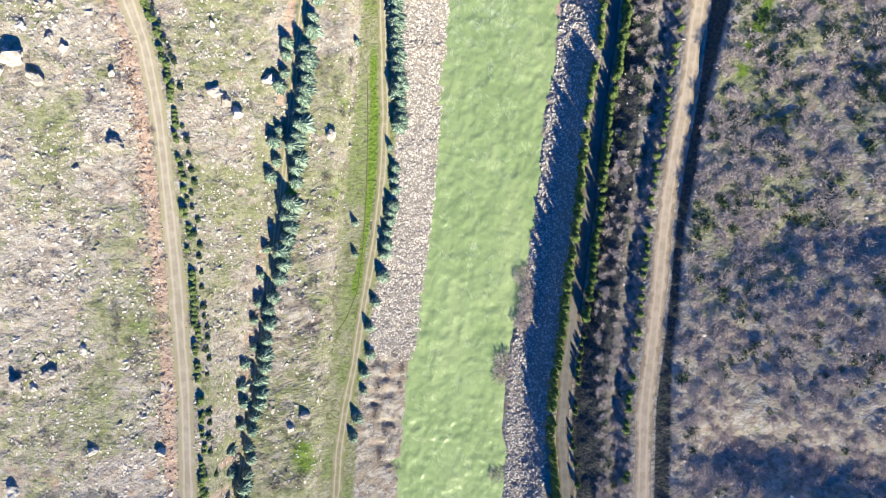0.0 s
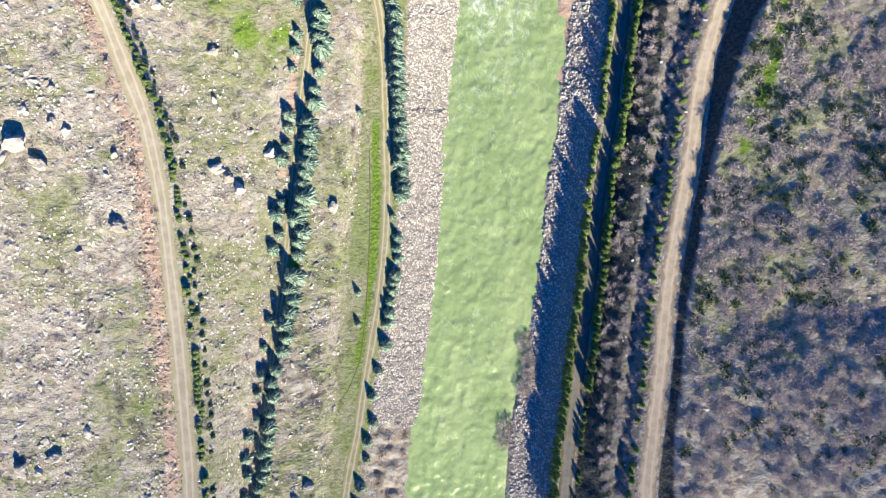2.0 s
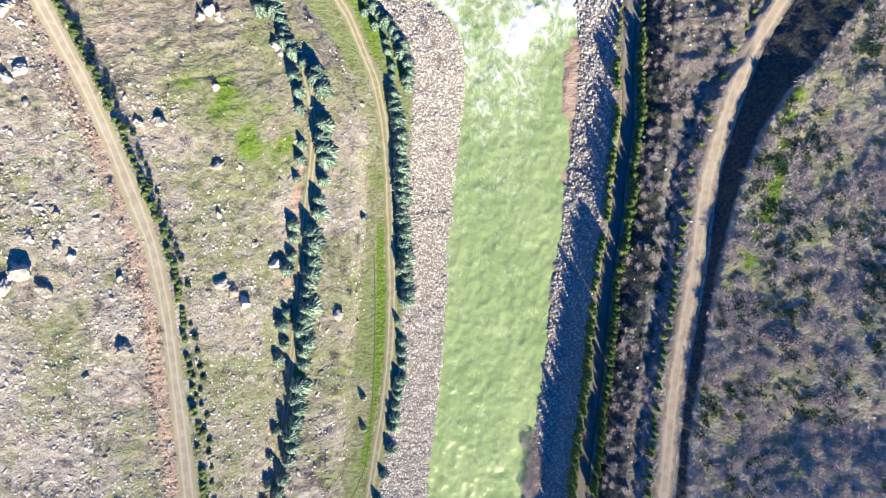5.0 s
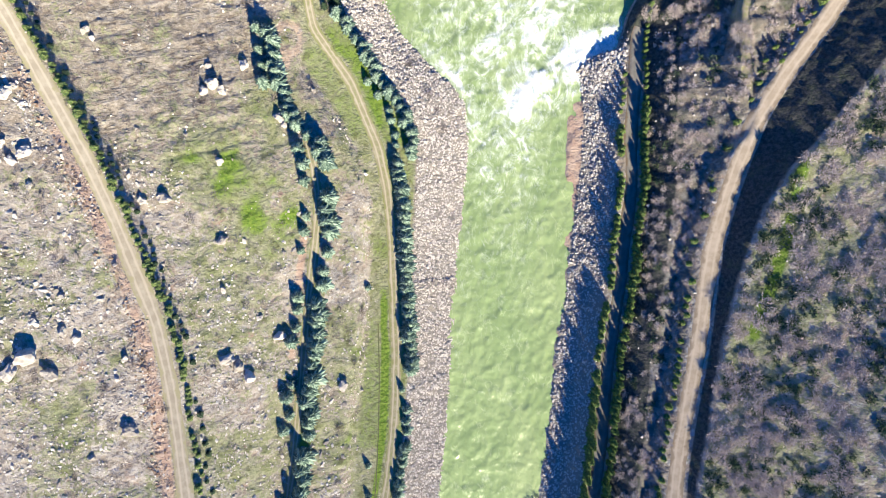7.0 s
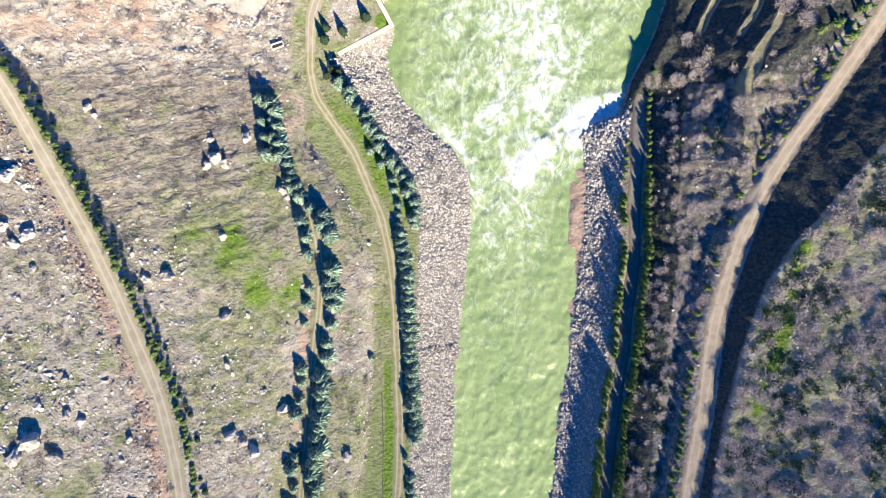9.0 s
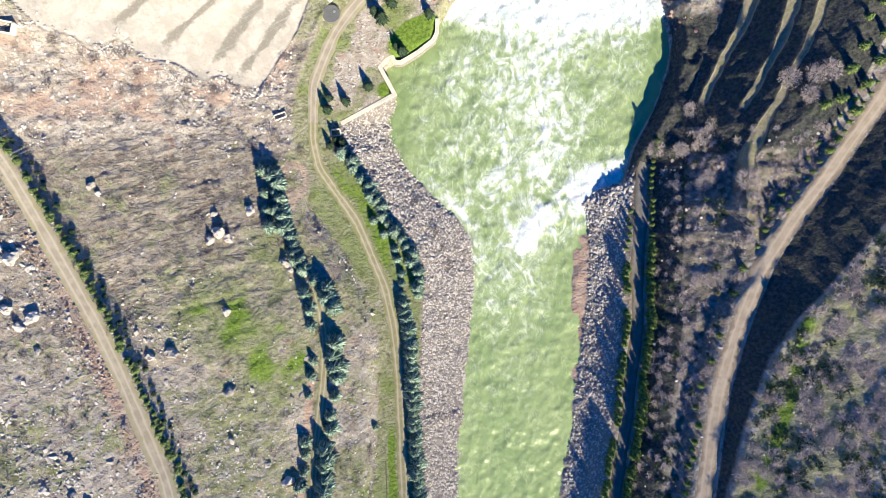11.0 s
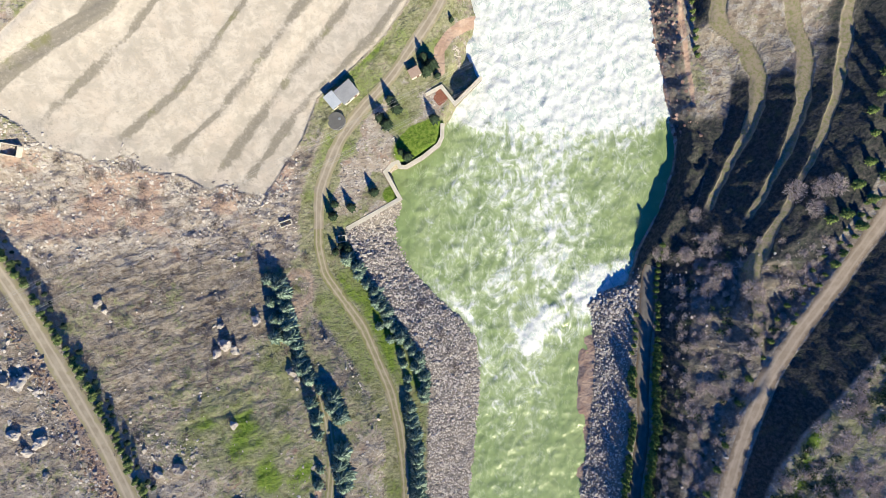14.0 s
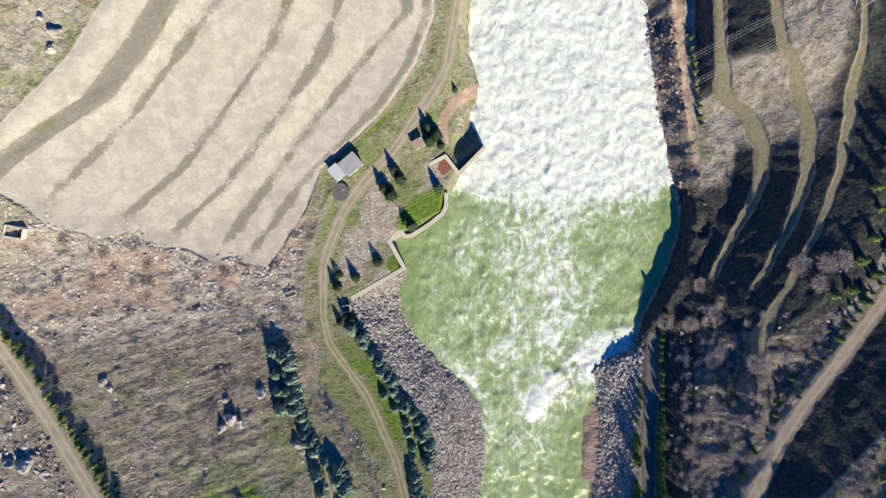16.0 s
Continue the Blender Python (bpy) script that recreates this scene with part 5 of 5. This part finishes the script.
r = np.random.default_rng(31)
thick = step(0.36, 0.58, fbm(PX, PY, 9, 3, 121))
d = np.clip(right_hill * (0.35 + 0.65 * thick) + right_low * (0.45 + 0.55 * thick), 0, 1) * (1 - roads) * (1 - road_cut)
xy = scatter(r, 3300, 44, 124, -74, 150, d)
scrub("bare_scrub", xy, r.uniform(1.3, 2.9, len(xy)) * (1 - 0.25 * sample(right_low, xy[:, 0], xy[:, 1])), 300, M_TWIG, "leafless grey-brown bushes covering the shaded hillside", r, 0.019, 0.75)
xy = scatter(r, 3600, 44, 124, -74, 160, np.clip(right_hill * (0.9 * reach(-10, 120) + 0.2) * step(0.42, 0.56, fbm(PX, PY, 11, 3, 123)) + 0.15 * right_low, 0, 1) * (1 - roads))
scrub("green_scrub", xy, r.uniform(0.9, 2.3, len(xy)), 80, M_SCRUB, "low dark green bushes among the bare scrub", r, 0.075)
haze = step(0.46, 0.6, fbm(PX, PY, 8, 3, 124))
d = np.clip(left_hill * (0.12 + 0.75 * haze * (1 - 0.6 * stones_low) + 0.08 * upland) * (1 - 0.6 * lush), 0, 1) * (1 - roads)
xy = scatter(r, 3000, -124, -24, -74, 168, d)
scrub("hillside_scrub", xy, r.uniform(0.7, 2.3, len(xy)), 85, M_BRUSH, "small leafless bushes among the pale stones", r, 0.022)
bankside = np.maximum(riprap_left * 0.25 * (PX > line_at(LEFT_WATER, PY) - 8), band(LEFT_WATER, -9, -0.5) * (1 - step(-36, -30, PY)) * 0.6)
xy = scatter(r, 500, -36, 10, -90, 146, bankside)
scrub("bank_scrub", xy, r.uniform(0.6, 1.7, len(xy)), 70, M_TWIG, "leafless bushes growing between the riprap stones", r)


def bare_crown(seed, twigs):
    """A dome of thin twigs round a few limbs, 1 high."""
    q = np.random.default_rng(seed)
    a, e = q.uniform(0, 6.283, twigs), np.arccos(q.uniform(0.05, 1.0, twigs))
    way = np.stack([np.sin(e) * np.cos(a), np.sin(e) * np.sin(a), 0.15 + 0.8 * np.cos(e)], -1)
    start = way * q.uniform(0.35, 0.92, twigs)[:, None]
    way2 = way + q.normal(0, 0.5, way.shape)
    way2 /= np.linalg.norm(way2, axis=1)[:, None]
    tip = start + way2 * q.uniform(0.12, 0.3, twigs)[:, None]
    across = np.cross(way2, q.normal(0, 1, way.shape)) * 0.014
    v = np.stack([start - across, start + across, tip], 1).reshape(-1, 3)
    return big_mesh("crown", v, np.arange(len(v)).reshape(-1, 3), M_TWIG if seed % 2 else M_BRUSH)


def limb_mesh(seed):
    q = random.Random(seed)
    bm = bmesh.new()
    for k in range(6):
        a, lean = 1.05 * k + q.uniform(-0.3, 0.3), q.uniform(0.35, 0.9)
        d = Vector((math.cos(a) * lean, math.sin(a) * lean, 0.8)).normalized()
        bmesh.ops.create_cone(bm, segments=5, radius1=0.035, radius2=0.008, depth=0.75, matrix=Matrix.Translation(d * 0.34) @ d.to_track_quat("Z", "Y").to_matrix().to_4x4())
    me = bpy.data.meshes.new("limbs")
    bm.to_mesh(me)
    bm.free()
    me.materials.append(M_BARK)
    return me


BARE = []
for k in range(4):
    t = thing("leafless_tree" if k % 2 else "leafless_bush", ("rounded leafless tree with a haze of pale grey twigs" if k % 2 else "round dark leafless bush growing among stones"), ("tree" if k % 2 else "bush"), ("leafless trees by the basin" if k % 2 else "dark leafless bushes"))
    part("limb", limb_mesh(k), t)
    tagged(part("crown", bare_crown(k + 40, 1000) if k % 2 else bare_crown(k + 40, 420), t), kind="stuff")
    BARE.append(t)
spare = list(BARE)


def bare(x, y, size, dark=False):
    kinds_ = [o for o in spare if (o.name.startswith("leafless_bush")) == dark]
    m = pose(x, y, float(ground_z(x, y)) - 0.1, 0, 0, tr.uniform(0, 360))
    if kinds_:
        t = kinds_[0]
        spare.remove(t)
        t.matrix_basis = m
    else:
        t = copy_thing(tr.choice(BARE[0::2] if dark else BARE[1::2]), m)
    t.scale = (size, size, size * 0.9)


for x, y in [(67.6, 149.6), (93.9, 150.8), (95.5, 156.2), (71.2, 141.4), (64.6, 138.3), (71.9, 130.3), (89.6, 155.5), (98.6, 156.8), (78.5, 128.8), (70, 128), (75, 134), (24, -8), (25.6, -13.5), (25, -18), (23.6, -22), (18.6, -34.3), (17.6, -38), (16.2, -68), (58.5, 139)]:
    bare(x, y, tr.uniform(2.5, 3.5) * (1.2 if y < 0 else 1.0))
for x, y in [(-17, -36.5), (-19.5, -33), (-15.5, -44.5), (-19, -41), (-17.5, -54), (-20, -49), (-15.8, -58), (-18.6, -62), (-14.2, -66), (-14.8, -31), (-12.2, -36), (-13, -41), (-4.4, 111), (-6.8, 116), (-2.8, 106), (-12, 125), (-36, 141), (-26.5, 53), (-28.5, 38), (-33, 20), (-45, 139.5), (-86, 160), (-96, 163), (-75, 156), (-69, 150), (-104, 168), (-88.5, 165)]:
    bare(x, y, tr.uniform(1.3, 2.4), True)


# ---- buildings and works by the basin ----
def wall_run(name, points, top, low, thick, label, material=M_CONCRETE, category="retaining wall"):
    """A wall along plan points, mitred at the corners, with a slightly wider coping."""
    p = np.array(points, float)
    d = np.diff(p, axis=0)
    d /= np.linalg.norm(d, axis=1)[:, None]
    nrm = np.stack([-d[:, 1], d[:, 0]], -1)
    m = np.vstack([nrm[:1], nrm[:-1] + nrm[1:], nrm[-1:]])
    m /= np.maximum((m * np.vstack([nrm, nrm[-1:]])).sum(1), 0.35)[:, None]
    w = thing(name, label, category)
    n = len(p)
    top = np.broadcast_to(np.asarray(top, float), n)
    # body in the darker concrete, coping in the given material
    for nm, half, z0, z1, mat in (("wall_body", thick / 2, np.full(n, low), top - 0.25, M_CONCRETE_DARK), ("coping", thick / 2 + 0.2, top - 0.25, top, material)):
        a, b = p + m * half, p - m * half
        v = [(x, y, float(zz)) for q in (a, b) for z in (z0, z1) for (x, y), zz in zip(q, z)]
        f = []
        for k in range(n - 1):
            al, ah, bl, bh = k, n + k, 2 * n + k, 3 * n + k
            f += [(al, al + 1, ah + 1, ah), (bl + 1, bl, bh, bh + 1), (ah, ah + 1, bh + 1, bh), (al + 1, al, bl, bl + 1)]
        f += [(0, n, 3 * n, 2 * n), (n - 1, 3 * n - 1, 4 * n - 1, 2 * n - 1)]
        me = mesh_of(nm, v, f, mat)
        part(nm, me, w)
    return w


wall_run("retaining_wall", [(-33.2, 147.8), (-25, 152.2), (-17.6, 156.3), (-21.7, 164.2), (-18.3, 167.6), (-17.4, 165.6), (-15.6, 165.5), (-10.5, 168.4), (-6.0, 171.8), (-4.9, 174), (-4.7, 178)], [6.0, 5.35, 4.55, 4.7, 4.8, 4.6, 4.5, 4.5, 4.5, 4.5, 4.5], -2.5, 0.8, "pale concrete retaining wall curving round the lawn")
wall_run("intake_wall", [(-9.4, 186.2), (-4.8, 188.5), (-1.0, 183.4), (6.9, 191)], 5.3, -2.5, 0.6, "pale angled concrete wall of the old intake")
pave = thing("paved_patch", "brick-red paved patch inside the intake wall", "paving", at=pose(-5.5, 185.6, 0))
bm = block(4.2, 3.4, 0.3, 0.03)
bmesh.ops.rotate(bm, verts=bm.verts, matrix=Matrix.Rotation(radians(-52), 3, "Z"))
bmesh.ops.translate(bm, vec=(0, 0, 4.4), verts=bm.verts)
part("paving", (bm, M_BRICK), pave)
pile = thing("stone_pile", "pile of pale broken stones beside the intake pit", "stone pile", at=pose(0.0, 0.0, 0.0))
pr = random.Random(8)
for k in range(46):
    u = pr.random()
    x, y, q = -0.8 + 1.6 * u + pr.gauss(0, 0.5), 200.6 - 5.2 * u + pr.gauss(0, 0.5), pr.uniform(0.25, 0.6)
    ob = part("stone", STONE_MESH[k % 12], pile)
    ob.matrix_basis = pose(x, y, float(ground_z(x, y)) + 0.25 * q, pr.uniform(-40, 40), 0, pr.uniform(0, 360)) @ Matrix.Diagonal((q, q * 0.8, q * 0.7, 1))


def shed(name, label, x, y, turn, sx, sy, h, pitch, roof_mat, wall_mat, ribs):
    z = float(ground_z(x, y))
    s = thing(name, label, "shed", at=pose(x, y, z, 0, 0, turn))
    part("walls", (block(sx, sy, h + 0.4, 0.04, (0, 0, -0.4)), wall_mat), s)
    rise = math.tan(radians(pitch)) * sy / 2
    bm = block(sx + 0.5, sy + 0.5, 0.1, 0.01)
    roof = part("roof", (bm, roof_mat), s, at=pose(0, 0, h + rise * 0.5 + 0.02, pitch, 0, 0))
    for k in range(ribs):
        part("rib", (block(0.05, sy + 0.5, 0.05, 0.01), roof_mat), roof, at=pose((k + 0.5) / ribs * (sx + 0.4) - (sx + 0.4) / 2, 0, 0.1))
    for side_, u in ((1, -0.25), (-1, 0.2)):
        w = part("window", (block(0.9, 0.08, 0.8, 0.01), M_GLASS), s, "dark window", at=pose(u * sx, -sy / 2 * side_ - 0.02 * side_, 1.1))
        part("window_frame", (block(1.02, 0.05, 0.92, 0.01), M_PLASTER), w, at=pose(0, 0.03 * side_, -0.06))
    part("door", (block(0.9, 0.08, 2.0, 0.01), M_DOOR), s, at=pose(0.25 * sx, -sy / 2 - 0.02, 0))
    return s


shed("shed", "grey sheet-metal roofed house beside the track", -31.6, 186.4, 39, 5.2, 4.2, 3.0, 7, M_ROOF, M_PLASTER, 9)
shed("lean_to", "smaller pale-roofed annex beside the house", -35.6, 184.2, 39, 2.7, 3.9, 2.4, 6, M_ROOF_PALE, M_PLASTER, 5)
hut = thing("hut", "small flat pinkish-roofed hut by the firs", "hut", at=pose(-12.4, 192.0, float(ground_z(-12.4, 192)), 0, 0, 28))
part("walls", (block(3.0, 2.4, 2.9, 0.03, (0, 0, -0.4)), M_PLASTER), hut)
part("roof", (block(3.3, 2.7, 0.18, 0.03, (0, 0, 2.5)), M_PINK), hut)
part("door", (block(0.8, 0.08, 1.95, 0.01), M_DOOR), hut, at=pose(0.4, -1.22, 0))
pad = thing("round_slab", "round dark grey concrete slab in the grass", "slab", at=pose(-35, 178.7, float(ground_z(-35, 178.7)) + 0.3))
bm = bmesh.new()
bmesh.ops.create_cone(bm, segments=40, radius1=2.6, radius2=2.5, depth=0.7, cap_ends=True)
bmesh.ops.translate(bm, vec=(0, 0, 0.35), verts=bm.verts)
part("slab", (bm, M_PAD), pad)
bm = bmesh.new()
bmesh.ops.create_cone(bm, segments=16, radius1=0.4, radius2=0.38, depth=0.1, cap_ends=True)
part("cover", (bm, M_STEEL), pad, at=pose(0.9, 0.6, 0.75))


def chamber(name, label, x, y, turn, sx, sy, h):
    """An open concrete box: four walls round a dark floor."""
    z = float(ground_z(x, y))
    c = thing(name, label, "culvert", at=pose(x, y, z - 0.6, 0, 0, turn))
    for u, v, a, b in ((0, sy / 2, sx, 0.25), (0, -sy / 2, sx, 0.25), (sx / 2, 0, 0.25, sy - 0.26), (-sx / 2, 0, 0.25, sy - 0.26)):
        part("wall", (block(a, b, h + 0.6, 0.03, (u, v, 0)), M_CONCRETE), c)
    part("floor", (block(sx - 0.26, sy - 0.26, 0.2, 0.01), M_CONCRETE_DARK), c)


chamber("sluice_box", "small open concrete chamber at the riprap's end", -34.6, 145.0, 8, 2.6, 1.8, 1.4)
chamber("culvert_box", "concrete culvert mouth in the rubble", -114, 169.6, -12, 4.6, 2.8, 1.6)
chamber("drain_box", "narrow concrete drain box below the rubble", -50.2, 149.8, 18, 3.4, 1.4, 1.0)


def lamp_post(x, y, turn):
    p = thing("street_lamp", "pale street lamp with a bent arm", "lamp", "street lamps on the bench", at=pose(x, y, float(ground_z(x, y)) - 0.1, 0, 0, turn))
    bm = bmesh.new()
    bmesh.ops.create_cone(bm, segments=8, radius1=0.12, radius2=0.08, depth=7, cap_ends=True)
    bmesh.ops.translate(bm, vec=(0, 0, 3.5), verts=bm.verts)
    part("pole", (bm, M_STEEL), p)
    part("arm", (block(1.5, 0.1, 0.1, 0.02, (0.7, 0, 6.9)), M_STEEL), p)
    part("lamp_head", (block(0.7, 0.32, 0.16, 0.04, (1.6, 0, 6.86)), M_PLASTER), p)


lamp_post(64.2, 199.5, 215)
lamp_post(63.6, 220.0, 215)


# ---- power line ----
def bar(bm, a, b, w):
    a, b = Vector(a), Vector(b)
    q = (b - a).to_track_quat("Z", "Y").to_matrix().to_4x4()
    bmesh.ops.create_cube(bm, size=1, matrix=Matrix.Translation((a + b) / 2) @ q @ Matrix.Diagonal((w, w, (b - a).length, 1)))


def pylon(x, y, top, turn):
    z = float(ground_z(x, y))
    h = top - z
    t = thing("pylon", "galvanised steel lattice pylon carrying power lines", "pylon", "power line pylons", at=pose(x, y, z - 0.2, 0, 0, turn))
    corner = [(1, 1), (1, -1), (-1, -1), (-1, 1)]
    level = lambda f: (3.4 * (1 - f) ** 1.3 + 0.7, h * f)
    for sx, sy in corner:
        bm = bmesh.new()
        for k in range(8):
            (w0, z0), (w1, z1) = level(k / 8), level((k + 1) / 8)
            bar(bm, (sx * w0, sy * w0, z0), (sx * w1, sy * w1, z1), 0.22)
        part("leg", (bm, M_STEEL), t)
    for s in range(4):
        a, b = corner[s], corner[(s + 1) % 4]
        bm = bmesh.new()
        for k in range(8):
            (w0, z0), (w1, z1) = level(k / 8), level((k + 1) / 8)
            bar(bm, (a[0] * w0, a[1] * w0, z0), (b[0] * w1, b[1] * w1, z1), 0.13)
            bar(bm, (b[0] * w0, b[1] * w0, z0), (a[0] * w1, a[1] * w1, z1), 0.13)
            bar(bm, (a[0] * w1, a[1] * w1, z1), (b[0] * w1, b[1] * w1, z1), 0.11)
        part("bracing", (bm, M_STEEL), t)
    for zz in (h - 0.3, h - 4.5):
        bm = bmesh.new()
        bar(bm, (0, -6.5, zz), (0, 6.5, zz), 0.25)
        for sy in (-1, 1):
            bar(bm, (0.6, sy * 0.8, zz - 1.6), (0, sy * 6.5, zz), 0.14)
            bar(bm, (-0.6, sy * 0.8, zz - 1.6), (0, sy * 6.5, zz), 0.14)
        part("cross_arm", (bm, M_STEEL), t)


LINE_A, LINE_B = Vector((104.0, 229.6)), Vector((-215.0, 75.5))
run = (LINE_B - LINE_A)
turn = math.degrees(math.atan2(run.y, run.x))
pylon(LINE_A.x, LINE_A.y - 2.8, 72, turn)
pylon(LINE_B.x, LINE_B.y - 2.8, 84, turn)
for off, base in ((0.0, 0.0), (0.55, -0.5), (-0.55, -0.9), (-5.0, 0.0), (-5.55, -0.5), (-4.45, -0.9)):
    curve = bpy.data.curves.new("power_line", "CURVE")
    curve.dimensions, curve.bevel_depth, curve.bevel_resolution = "3D", 0.02, 0
    sp = curve.splines.new("POLY")
    sp.points.add(40)
    for k in range(41):
        f = k / 40
        xy2 = LINE_A + run * f
        sp.points[k].co = (xy2.x, xy2.y + off, 72 + 12 * f - 26 * f * (1 - f) + base, 1)
    curve.materials.append(M_WIRE)
    tagged(new("power_line", curve), "thin bright overhead power line wire", "power line", "overhead wires")
